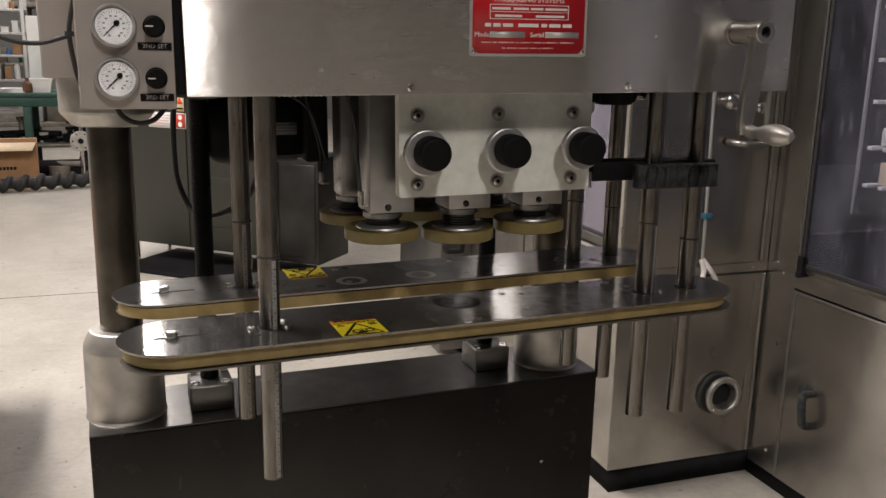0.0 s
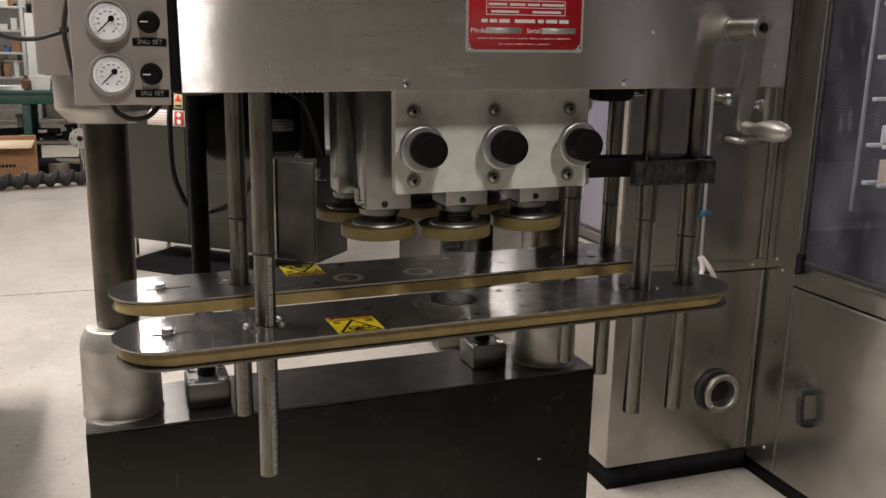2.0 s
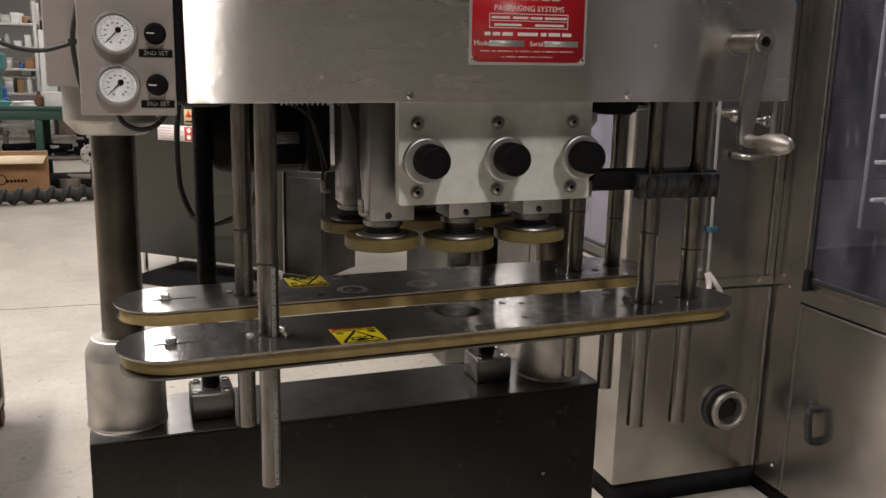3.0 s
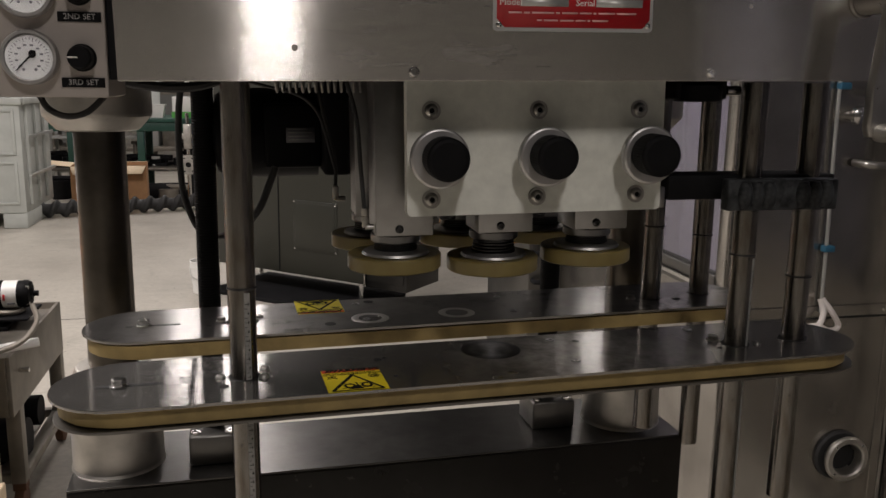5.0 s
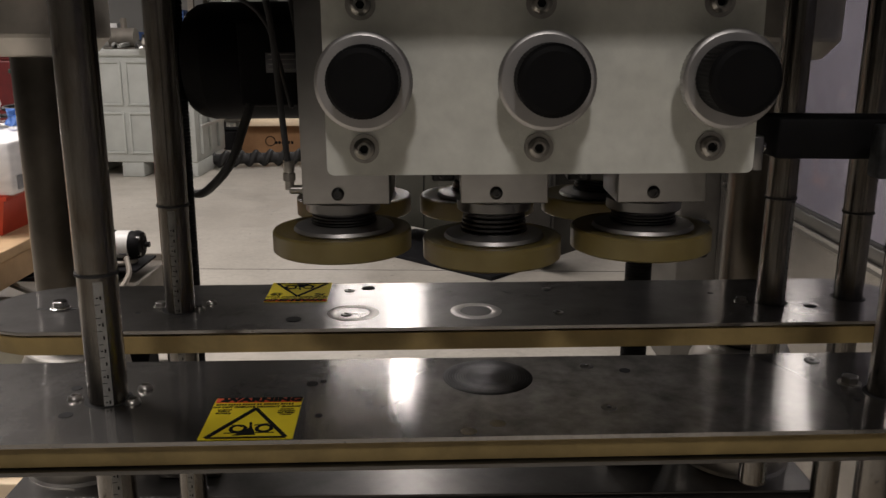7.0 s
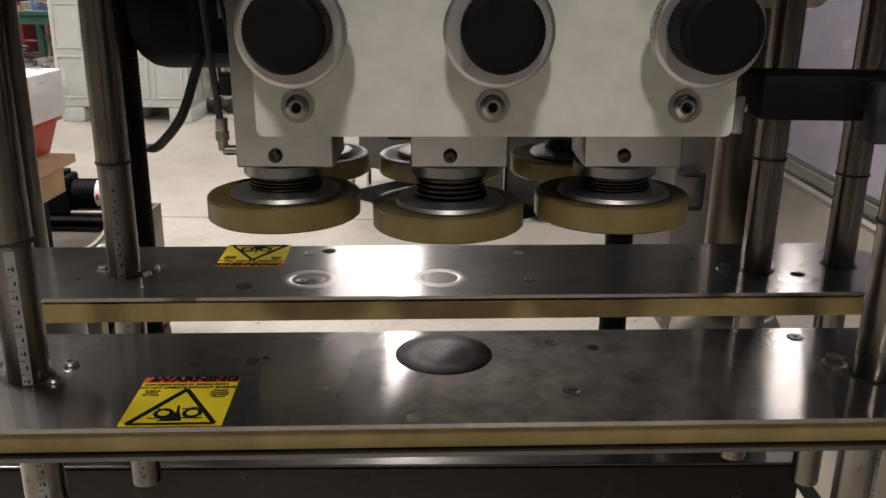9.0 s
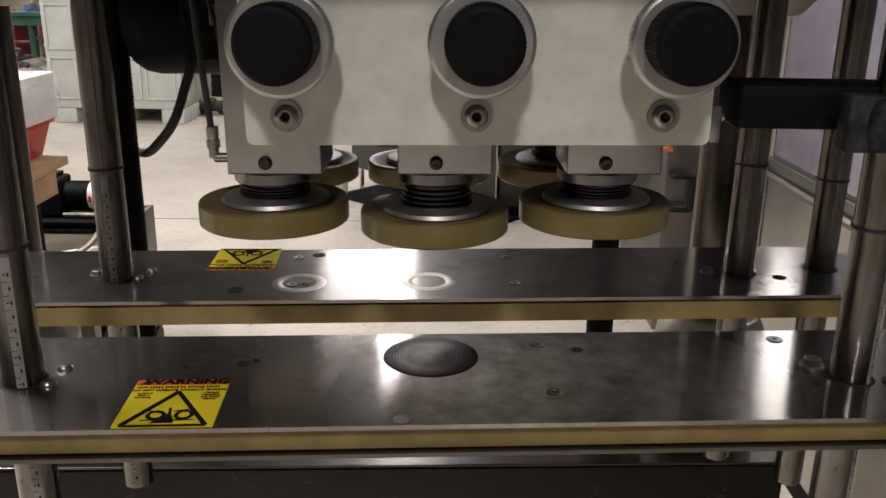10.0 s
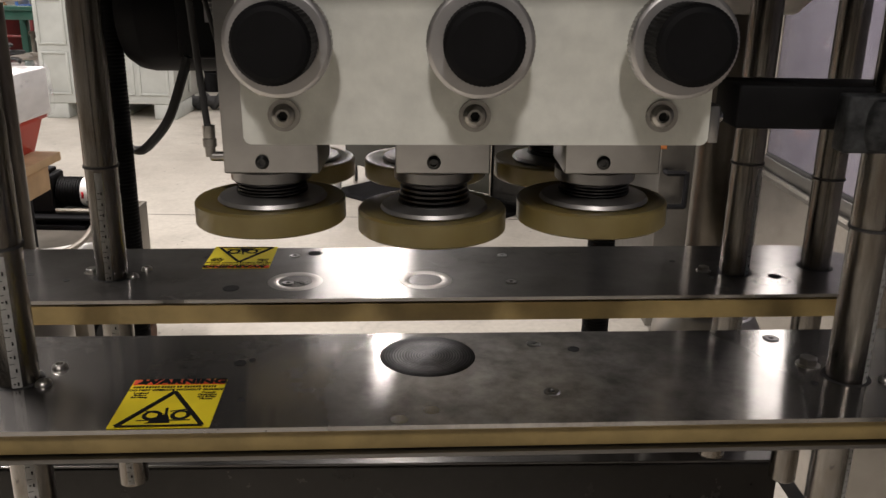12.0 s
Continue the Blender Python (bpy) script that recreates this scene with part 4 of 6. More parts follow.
def sticker(m, parent, z=1.0582):
    """Warning sticker, 64 mm wide, drawn in its own plane and laid on a plate by m."""
    base = part("warning_sticker", moved(prism(rounded(-0.032, 0.032, -0.034, 0.034, 0.001), z, z + 0.0003), m), YELLOW, parent, "yellow and orange warning sticker")
    part("sticker_band", moved(prism([(-0.0315, 0.0255), (0.0315, 0.0255), (0.0315, 0.0335), (-0.0315, 0.0335)], z + 0.0003, z + 0.0005), m), ORANGE, parent)
    out = [words("WARNING", 0.0098, m @ Matrix.Translation((0.003, 0.0295, z + 0.0007)), 0.0001, squeeze=1.22, bold=0.06)]
    out.append(moved(prism([(-0.029, 0.0265), (-0.0215, 0.0265), (-0.02525, 0.0328)], z + 0.0005, z + 0.0007), m))
    out.append(words("DO NOT OPERATE WITHOUT GUARDS", 0.0034, m @ Matrix.Translation((0, 0.0178, z + 0.0004)), 0.0001, squeeze=1.05, bold=0.06))
    for a, n in ((-0.0300, 4), (-0.0215, 5), (-0.0110, 5), (-0.0005, 2), (0.0045, 6), (0.0170, 5)):
        for k in range(n):
            c = a + 0.00195 * k
            out.append(moved(prism([(c, 0.0210), (c + 0.0014, 0.0210), (c + 0.0014, 0.0236), (c, 0.0236)], z + 0.0003, z + 0.0005), m))
    out += [words(w, 0.0030, m @ Matrix.Translation((-0.0225, y, z + 0.0004)), 0.0001, bold=0.05) for w, y in (("Lockout", 0.0135), ("Before", 0.0105), ("Servicing", 0.0075))]
    out += [words(w, 0.0030, m @ Matrix.Translation((0.0225, y, z + 0.0004)), 0.0001, bold=0.05) for w, y in (("Consult", 0.0135), ("Operation", 0.0105), ("and Safety", 0.0075), ("Manual", 0.0045))]
    tri_o = [(-0.027, -0.031), (0.027, -0.031), (0.0, 0.0155)]
    rim = []
    for i in range(3):
        a, b = Vector((*tri_o[i], 0)), Vector((*tri_o[(i + 1) % 3], 0))
        rim.append(sweep([m @ Vector((a.x, a.y, z + 0.0003)), m @ Vector((b.x, b.y, z + 0.0003))], 0.0023, 8, 1, flat=0.25))
    for cx in (-0.0075, 0.0105):
        ring = [(cx + 0.0052 * math.cos(q), -0.0175 + 0.0052 * math.sin(q)) for q in [2 * math.pi * i / 16 for i in range(17)]]
        rim.append(sweep([m @ Vector((x, y, z + 0.0003)) for x, y in ring], 0.0016, 6, 1, flat=0.3))
    for a, b in (((-0.016, -0.024), (0.018, -0.024)), ((-0.014, -0.011), (-0.001, -0.016)), ((0.003, -0.0125), (0.013, -0.010)), ((0.0, -0.008), (0.0018, -0.02))):
        rim.append(sweep([m @ Vector((*a, z + 0.0003)), m @ Vector((*b, z + 0.0003))], 0.0011, 6, 1, flat=0.3))
    rim.append(moved(prism([(-0.010, -0.028), (0.006, -0.028), (0.004, -0.021), (0.0012, -0.014), (-0.003, -0.021)], z + 0.0003, z + 0.0005), m))
    part("sticker_print", join(*out, *rim), INK, parent)


fx, fy = on_unit(FRONT, 0.3190, 1.1398)
sticker(Matrix.Translation((fx, fy, 0)) @ Matrix.Rotation(radians(0.2), 4, "Z"), front_top)
rx, ry = on_unit(REAR, 0.3005, 1.4455)
sticker(Matrix.Translation((rx, ry, 0)) @ Matrix.Rotation(radians(179), 4, "Z"), rear_top)

# ---- air control box ----
ctrl = thing("air_control_box", (0.045, 1.15, 1.354), "taupe steel control box with two pressure gauges", "control box")
part("box_body", block(-0.008, 0.095, 1.100, 1.20, 1.354, 1.72, 0.002), PUTTY, ctrl)
for gz in (1.3885, 1.4455):
    gx = 0.0325
    g = part("gauge", lathe([(0, 0), (0.0232, 0), (0.0238, 0.004), (0.0238, 0.010), (0.0228, 0.0125), (0.0205, 0.0125), (0.0196, 0.009), (0, 0.009)], (gx, 1.100, gz), "-y", 48), FLANGE, ctrl, "round pressure gauge with a steel rim")
    part("dial", lathe([(0, 0), (0.0195, 0), (0.0195, 0.0004), (0, 0.0004)], (gx, 1.0908, gz), "-y", 40), DIAL, g)
    ticks = []
    for i in range(28):
        a = radians(-45 + 270 * i / 27)
        r0 = 0.0150 if i % 3 else 0.0135
        ticks.append(moved(block(-0.0003, 0.0003, 1.0901, 1.0903, r0, 0.0168, 0), Matrix.Translation((gx, 0, gz)) @ Matrix.Rotation(a - radians(90), 4, "Y")))
    for i in range(10):
        a = radians(-225 + 270 * i / 9)
        ticks.append(block(gx + 0.0106 * math.cos(a) - 0.0014, gx + 0.0106 * math.cos(a) + 0.0014, 1.0901, 1.0903, gz - 0.0106 * math.sin(a) - 0.0008, gz - 0.0106 * math.sin(a) + 0.0008, 0))
    for dx in (-0.005, 0.005):
        ticks.append(rod(0.0013, 0, 0.0003, (gx + dx, 1.0904, gz - 0.0105), "-y", 10))
    part("dial_print", join(*ticks), GREY_INK, g)
    part("needle", join(moved(prism([(-0.0009, -0.008), (0.0009, -0.008), (0.0003, 0.0155), (-0.0003, 0.0155)], 0, 0.0004), Matrix.Translation((gx, 1.0895, gz)) @ Matrix.Rotation(radians(-136), 4, "Y") @ FACE_FRONT), rod(0.0032, 0, 0.0015, (gx + 0.003, 1.0898, gz + 0.003), "-y", 14)), INK, g)
    part("lens", lathe([(0, 0), (0.0203, 0), (0.0203, 0.0006), (0, 0.0006)], (gx, 1.0884, gz), "-y", 40), scuffed_clear("clear_lens", (1, 1, 1), 0.04), g).visible_shadow = False
for kz, txt in ((1.389, "3RD SET"), (1.446, "2ND SET")):
    s = part("selector_knob", lathe([(0, 0), (0.0122, 0), (0.0122, 0.002), (0.0108, 0.004), (0.0102, 0.015), (0.0090, 0.017), (0, 0.017)], (0.0745, 1.100, kz), "-y", 28), BLACK, ctrl, "black knob with a white pointer")
    part("pointer", block(0.065, 0.0735, 1.0825, 1.0832, kz - 0.0007, kz + 0.0007, 0), LETTER_WHITE, s)
    if txt:
        lb = part("label_strip", block(0.056, 0.0925, 1.0985, 1.0999, kz - 0.026, kz - 0.0175, 0.0003), BLACK, ctrl, "black embossed label strip")
        part("label_text", words(txt, 0.0070, Matrix.Translation((0.0745, 1.0983, kz - 0.0217)) @ FACE_FRONT, 0.0002), plain("worn_emboss", (0.30, 0.29, 0.28), 0.6, 0.5, 200), lb)
part("box_cable", sweep([(0.028, 1.135, 1.356), (0.036, 1.13, 1.343), (0.052, 1.128, 1.336), (0.07, 1.13, 1.340), (0.086, 1.14, 1.356)], 0.003, 8), BLACK_RUBBER, ctrl, "drooping black cable")
part("tie_cable", join(sweep([(-0.012, 1.19, 1.48), (-0.022, 1.22, 1.44), (-0.02, 1.24, 1.40), (-0.014, 1.24, 1.372)], 0.003, 8), sweep([(-0.022, 1.22, 1.435), (-0.06, 1.22, 1.425), (-0.10, 1.22, 1.432), (-0.15, 1.22, 1.46)], 0.003, 8),
                       lathe([(0.003, 0), (0.0055, 0), (0.0055, 0.006), (0.003, 0.006)], (-0.022, 1.22, 1.434), steps=12, closed=True)), BLACK_RUBBER, ctrl, "black cables held by a tie")

# ---- stainless enclosure ----
enc = thing("machine_enclosure", (1.75, 2.6, 0), "stainless machine enclosure with clear windows and doors", "enclosure")
EX, EY, WX = 1.43, 2.30, 1.98
part("front_panel", block(EX, WX, EY, EY + 0.003, 0.10, 2.2, 0.001), STEEL_PANEL, enc, "brushed stainless front panel")
part("side_panel", block(EX, EX + 0.003, EY + 0.0035, 3.596, 0.10, 0.80, 0.001), STEEL_PANEL, enc)
# added partition; its dark steel stands for the dim hall beyond the window
part("dark_partition", block(EX + 0.0035, 6.5, 4.247, 4.25, 0.10, 1.9, 0.001), STEEL_DARK, enc)
part("end_post", block(EX - 0.004, EX + 0.04, EY + 0.004, EY + 0.05, 0.80, 2.2, 0.002), STEEL_PANEL, enc)
part("end_post", block(EX - 0.004, EX + 0.04, 3.55, 3.596, 0.80, 2.2, 0.002), STEEL_PANEL, enc)
part("mid_post", block(EX - 0.004, EX + 0.04, 3.00, 3.05, 0.86, 2.2, 0.002), STEEL_PANEL, enc)
# sill and frame darkened for shade, trim bright for the lit edge
part("sill", block(EX - 0.015, EX + 0.05, EY + 0.051, 3.549, 0.80, 0.822, 0.003), STEEL_SHADED, enc)
part("window_frame", block(EX - 0.006, EX + 0.03, EY + 0.051, 3.549, 0.823, 0.858, 0.003), STEEL_SHADED, enc)
part("edge_trim", block(EX - 0.017, EX - 0.0155, EY + 0.051, 3.549, 0.812, 0.824, 0.0005), CHROME, enc)
part("gasket", block(EX - 0.003, EX + 0.008, EY + 0.051, 2.999, 0.859, 0.868, 0.001), BLACK_RUBBER, enc)
part("side_window", block(EX, EX + 0.006, EY + 0.051, 2.999, 0.869, 1.50, 0.001), POLY, enc, "scuffed clear window")
part("side_upper", block(EX, EX + 0.003, 3.051, 3.596, 0.859, 1.45, 0.001), STEEL_PANEL, enc)
part("seam_strip", block(EX + 0.005, WX - 0.001, EY - 0.006, EY - 0.0005, 0.744, 0.775, 0.001), STEEL_PANEL, enc)
part("seam_gap", block(EX + 0.005, WX - 0.001, EY - 0.003, EY - 0.0006, 0.737, 0.743, 0), BLACK_RUBBER, enc)
for sx in (1.50, 1.74, 1.92):
    part("rivet", screw_head((sx, EY - 0.006, 0.760), 0.006, 0.004, "-y", False), CHROME, enc)
part("corner_strip", block(WX - 0.045, WX - 0.002, EY - 0.004, EY - 0.0005, 0.105, 0.736, 0.001), STEEL_PANEL, enc)
part("corner_strip", block(WX - 0.030, WX - 0.002, EY - 0.004, EY - 0.0005, 0.776, 2.2, 0.001), STEEL_PANEL, enc)
# black blocks under the panels; the shade there is put into their colour
part("foot_rail", block(EX + 0.03, 4.4, EY + 0.035, 4.15, 0.0, 0.099, 0), BLACK_MATT, enc, "black base block standing for the shade below")
part("wing_base", block(WX + 0.03, 4.4, -1.38, EY + 0.034, 0.0, 0.069, 0), BLACK_MATT, enc, "black base block standing for the shade below")
# wing towards the aisle; past y 0.3 added unseen, darkening the hood's reflection
part("wing_post", block(WX, WX + 0.003, 2.165, EY - 0.005, 0.07, 2.2, 0.001), STEEL_PANEL, enc)
part("wing_rail", block(WX, WX + 0.003, -1.40, 2.1645, 0.718, 0.775, 0.001), STEEL_PANEL, enc)
part("wing_end", block(WX, 4.45, -1.405, -1.401, 0.07, 2.2, 0), STEEL_PANEL, enc)
door = part("door", block(WX - 0.004, WX + 0.002, 1.10, 2.160, 0.072, 0.712, 0.0015), STEEL_PANEL, enc, "brushed stainless lower door")
part("door_handle", join(sweep([(WX - 0.004, 2.035, 0.410), (WX - 0.028, 2.033, 0.412), (WX - 0.042, 2.03, 0.402), (WX - 0.044, 2.025, 0.365), (WX - 0.042, 2.02, 0.325), (WX - 0.028, 2.017, 0.314), (WX - 0.004, 2.015, 0.312)], 0.0125, 10), rod(0.017, 0, 0.016, (WX - 0.004, 2.062, 0.412), "-x")), DUSTY_BLACK, door, "dark steel pull handle")
# door added out of view along the extended wing
part("door", block(WX - 0.004, WX + 0.002, -1.38, 1.092, 0.072, 0.712, 0.0015), STEEL_PANEL, enc, "brushed stainless lower door")
part("wing_window_frame", block(WX - 0.006, WX, -1.38, 2.155, 0.776, 0.792, 0.001), STEEL_PANEL, enc)
part("wing_window_gasket", join(block(WX - 0.008, WX + 0.004, -1.38, 2.127, 0.793, 0.805, 0.001), block(WX - 0.008, WX + 0.004, 2.1275, 2.140, 0.793, 2.15, 0.001)), BLACK_RUBBER, enc, "black rubber window gasket")
part("wing_window", block(WX - 0.003, WX + 0.003, -1.38, 2.127, 0.806, 2.15, 0.001), DUSTY, enc, "dusty scuffed clear window")
part("latch", join(block(WX - 0.022, WX - 0.006, 2.118, 2.142, 0.765, 0.83, 0.002), rod(0.010, 0, 0.02, (WX - 0.006, 2.13, 0.772), "-x")), BLACK_MATT, enc, "black window latch")
for ry, rz in ((2.22, 0.755), (2.25, 0.785), (2.21, 0.14)):
    part("rivet", screw_head((WX, ry, rz), 0.006, 0.004, "-x", False), CHROME, enc)
fl = part("flange", lathe([(0.042, 0), (0.048, 0), (0.048, 0.022), (0.064, 0.024), (0.067, 0.028), (0.067, 0.036), (0.063, 0.041), (0.051, 0.042), (0.047, 0.038), (0.042, 0.01)], (1.832, EY - 0.001, 0.328), "-y", 44, closed=True), STEEL_CAST, enc, "round steel pipe flange")
part("flange_bore", rod(0.0418, 0, 0.006, (1.832, EY - 0.001, 0.328), "-y"), DARK_HOLE, fl)
# black ring behind the flange, set slightly up and left
part("black_ring", lathe([(0.049, 0), (0.072, 0), (0.074, 0.006), (0.068, 0.012), (0.049, 0.012)], (1.824, EY - 0.0005, 0.330), "-y", 36, closed=True), BLACK_RUBBER, fl)
for a in (45, 135, 225, 315):
    part("bolt", screw_head((1.832 + 0.057 * math.cos(radians(a)), EY - 0.042, 0.328 + 0.057 * math.sin(radians(a))), 0.004, 0.003, "-y"), CHROME, fl)
for ex, z0, z1 in ((1.950, 0.778, 2.2), (1.968, 0.105, 0.735)):
    part("bent_edge", rod(0.0045, z0, z1, (ex, EY - 0.006), steps=12), FITTING, enc, "bright folded sheet edge")
part("window_edge", block(WX - 0.012, WX - 0.0065, 2.142, 2.150, 0.793, 2.15, 0.002), FITTING, enc, "bright window edge trim")
part("door_edge", join(block(WX - 0.008, WX - 0.0045, 1.10, 2.160, 0.706, 0.7135, 0.0012), block(WX - 0.007, WX - 0.0045, 2.150, 2.160, 0.075, 0.705, 0.001)), FITTING, enc, "bright folded door edge")
lr = part("latch_rod", rod(0.0105, 1.20, 2.15, (1.872, EY - 0.06), steps=20), FITTING, enc, "upright steel latch rod with nuts")
part("rod_elbow", sweep([(1.872, EY - 0.06, 1.20), (1.872, EY - 0.06, 1.178), (1.862, EY - 0.06, 1.168), (1.83, EY - 0.06, 1.166), (1.79, EY - 0.05, 1.168), (1.775, EY - 0.005, 1.17)], 0.0105, 12, 5), FITTING, lr)
for nz in (1.36, 1.465, 1.56):
    part("nut", rod(0.020, nz - 0.011, nz + 0.011, (1.872, EY - 0.06), steps=6, chamfer=0.003), CHROME, lr)
part("rod_arm", rod(0.007, 0, 0.08, (1.79, EY - 0.06, 1.355), "x", 14), FITTING, lr)
part("rod_clip", block(1.852, 1.905, EY - 0.085, EY - 0.035, 1.625, 1.648, 0.004), plain("blue_hose_clip", (0.03, 0.09, 0.16), 0.4), lr)
part("door_knob", lathe([(0, 0), (0.012, 0), (0.013, 0.02), (0.023, 0.026), (0.026, 0.036), (0.023, 0.048), (0.012, 0.055), (0, 0.056)], (1.752, EY - 0.0005, 1.295), "-y", 28), CHROME, enc, "round chrome door knob")
part("door_knob", lathe([(0, 0), (0.010, 0), (0.011, 0.03), (0.018, 0.034), (0.018, 0.050), (0.012, 0.054), (0, 0.055)], (1.857, EY - 0.0005, 1.277), "-y", 28), CHROME, enc, "round chrome door knob")
part("panel_screw", screw_head((1.735, EY - 0.0005, 1.055), 0.007, 0.004, "-y", False), CHROME, enc)
wire = part("latch_cable", sweep([(1.705, EY - 0.012, 1.42), (1.706, EY - 0.014, 1.2), (1.712, EY - 0.014, 0.96), (1.716, EY - 0.012, 0.76)], 0.005, 8, 4), PALE_STEEL, enc, "thin pale cable with blue clips")
for bz in (0.940, 1.372):
    part("clip", block(1.700, 1.732, EY - 0.026, EY - 0.004, bz - 0.010, bz + 0.008, 0.003), plain("blue_clip", (0.03, 0.12, 0.20), 0.4), wire)
part("rope_tie", join(sweep([(1.706, EY - 0.02, 0.80), (1.712, EY - 0.03, 0.765), (1.695, EY - 0.04, 0.735), (1.665, EY - 0.035, 0.728)], 0.008, 8), sweep([(1.712, EY - 0.02, 0.80), (1.735, EY - 0.035, 0.765), (1.762, EY - 0.03, 0.725), (1.73, EY - 0.04, 0.715), (1.69, EY - 0.045, 0.732)], 0.008, 8)), LETTER_WHITE, enc, "white rope tie")
# shade on the cabinet face is put into its darker steel
part("rear_cabinet", block(1.292, EX + 0.1, 3.60, 4.25, 0.08, 1.6, 0.004), STEEL_SHADED, enc, "stainless rear cabinet")
part("side_handle", sweep([(1.312, 3.60, 0.675), (1.312, 3.575, 0.675), (1.320, 3.565, 0.675), (1.372, 3.565, 0.675), (1.380, 3.565, 0.668), (1.380, 3.565, 0.565), (1.372, 3.565, 0.555), (1.320, 3.565, 0.555), (1.312, 3.575, 0.555), (1.312, 3.60, 0.555)], 0.010, 8, 3), BLACK_MATT, enc, "dark steel pull handle")
part("orange_bracket", join(block(1.285, 1.300, 3.584, 3.597, 0.7725, 0.93, 0.001), block(1.211, 1.305, 3.580, 3.597, 0.757, 0.772, 0.001), block(1.203, 1.247, 3.580, 3.597, 0.720, 0.7568, 0.001)), plain("orange_paint", (0.42, 0.15, 0.04), 0.5), enc, "orange painted bracket")
part("side_seam", block(EX - 0.004, EX - 0.0005, 3.02, 3.025, 0.105, 0.795, 0.0005), STEEL_PANEL, enc)
part("inner_shelf", block(EX + 0.3, 4.3, EY + 0.15, 4.1, 0.5, 0.82, 0.01), STEEL_DARK, enc)
SHELF_X = (2.75, 3.75)
rk = thing("wire_shelving", (3.25, 2.56, 0.82), "pale wire shelving holding small cartons inside the enclosure", "shelving")
for sx in SHELF_X:
    for sy in (2.38, 2.74):
        part("shelf_post", rod(0.008, 0.82, 2.1, (sx, sy), steps=12), PALE_STEEL, rk)
for sz in (0.93, 1.08, 1.26, 1.42, 1.62):
    for k in range(5):
        part("shelf_slat", block(SHELF_X[0] + 0.016, SHELF_X[1] - 0.016, 2.39 + 0.077 * k, 2.416 + 0.077 * k, sz, sz + 0.016, 0.002, 1), WHITE_PLASTIC, rk)
for bx, by, w, h, sz, mt in ((2.86, 2.56, 0.07, 0.09, 0.947, CARD_LIGHT), (2.90, 2.60, 0.08, 0.07, 1.097, WHITE_PLASTIC), (2.88, 2.55, 0.06, 0.10, 1.277, CARD), (2.88, 2.58, 0.09, 0.12, 1.437, PALE_STEEL), (2.9, 2.6, 0.10, 0.06, 1.637, YELLOW)):
    solo("shelf_box", block(bx - w, bx + w, by - 0.11, by + 0.11, sz, sz + h, 0.004), mt, "small box standing on the wire shelving", "box", "shelf boxes")

# ---- olive machine behind ----
A, B = Vector((-0.085, 6.12, 0)), Vector((0.80, 5.34, 0))
ux = (B - A).normalized()
bk_m = Matrix.Translation(B) @ Matrix.Rotation(math.atan2(ux.y, ux.x), 4, "Z")
bk = thing("filling_machine", (0, 0, 0), "olive grey steel machine cabinet on short legs", "machine", m=bk_m)
LB = (B - A).length
part("body", block(-LB, 0, 0.0, 0.42, 0.14, 1.55, 0.004), MACHINE_GREEN, bk)
part("black_slab", block(-LB + 0.12, 0.08, -0.24, 0.36, 0.0, 0.022, 0.002), BLACK_MATT, bk, "flat black slab on the floor")
for lx in (-LB + 0.04, -0.05):
    for ly in (0.05, 0.37):
        part("leg", rod(0.016, 0.0, 0.141, (lx, ly)), CHROME, bk)
bd = part("access_panel", join(block(-0.53, -0.19, -0.006, -0.001, 0.30, 0.62, 0.003), block(-0.515, -0.205, -0.009, -0.0062, 0.315, 0.605, 0.002)), MACHINE_GREEN, bk)
for sx, sz in ((-0.52, 0.31), (-0.20, 0.31), (-0.52, 0.61), (-0.20, 0.61)):
    part("panel_screw", screw_head((sx, -0.006, sz), 0.006, 0.003, "-y"), CHROME, bd)
part("seam", block(-0.655, -0.648, -0.004, -0.0005, 0.15, 1.5, 0.001), BLACK_MATT, bk)
# dim reflection put into the dark steel, the bright edge into a paler strip
part("side_box", block(0.001, 0.30, 0.02, 0.40, 0.12, 0.78, 0.006), STEEL_DARK, bk, "dark stainless side cabinet")
part("side_box_door", block(0.02, 0.28, 0.012, 0.019, 0.16, 0.74, 0.004), STEEL_DARK, bk)
part("edge_strip", block(-0.004, 0.012, 0.004, 0.0115, 0.13, 0.775, 0.001), STEEL_PANEL, bk)
stk = part("sign_sheet", block(-0.94, -0.645, -0.004, -0.001, 0.912, 1.012, 0), WHITE_PLASTIC, bk, "white and red safety notice")
part("sign_red", block(-0.722, -0.652, -0.006, -0.0045, 0.918, 1.006, 0), plain("notice_red", (0.55, 0.05, 0.02), 0.5), stk)
for sz in (0.940, 0.984):
    part("sign_disc", rod(0.016, 0, 0.001, (-0.687, -0.0062, sz), "-y", 16, 0), WHITE_PLASTIC, stk)
for sz, sw in ((0.995, 0.17), (0.978, 0.19), (0.961, 0.15), (0.944, 0.19), (0.927, 0.12)):
    part("sign_line", block(-0.93, -0.93 + sw, -0.006, -0.0045, sz - 0.004, sz, 0), PINK_PRINT, stk)
up = part("hazard_label", block(-0.722, -0.652, -0.004, -0.001, 1.022, 1.118, 0), plain("cream_label", (0.62, 0.52, 0.30), 0.6), bk, "cream label with a red triangle")
part("label_triangle", moved(prism([(-0.026, -0.02), (0.026, -0.02), (0, 0.026)], 0, 0.001), Matrix.Translation((-0.687, -0.0042, 1.088)) @ FACE_FRONT), ORANGE, up)
part("label_line", block(-0.712, -0.662, -0.006, -0.0045, 1.036, 1.046, 0), INK, up)

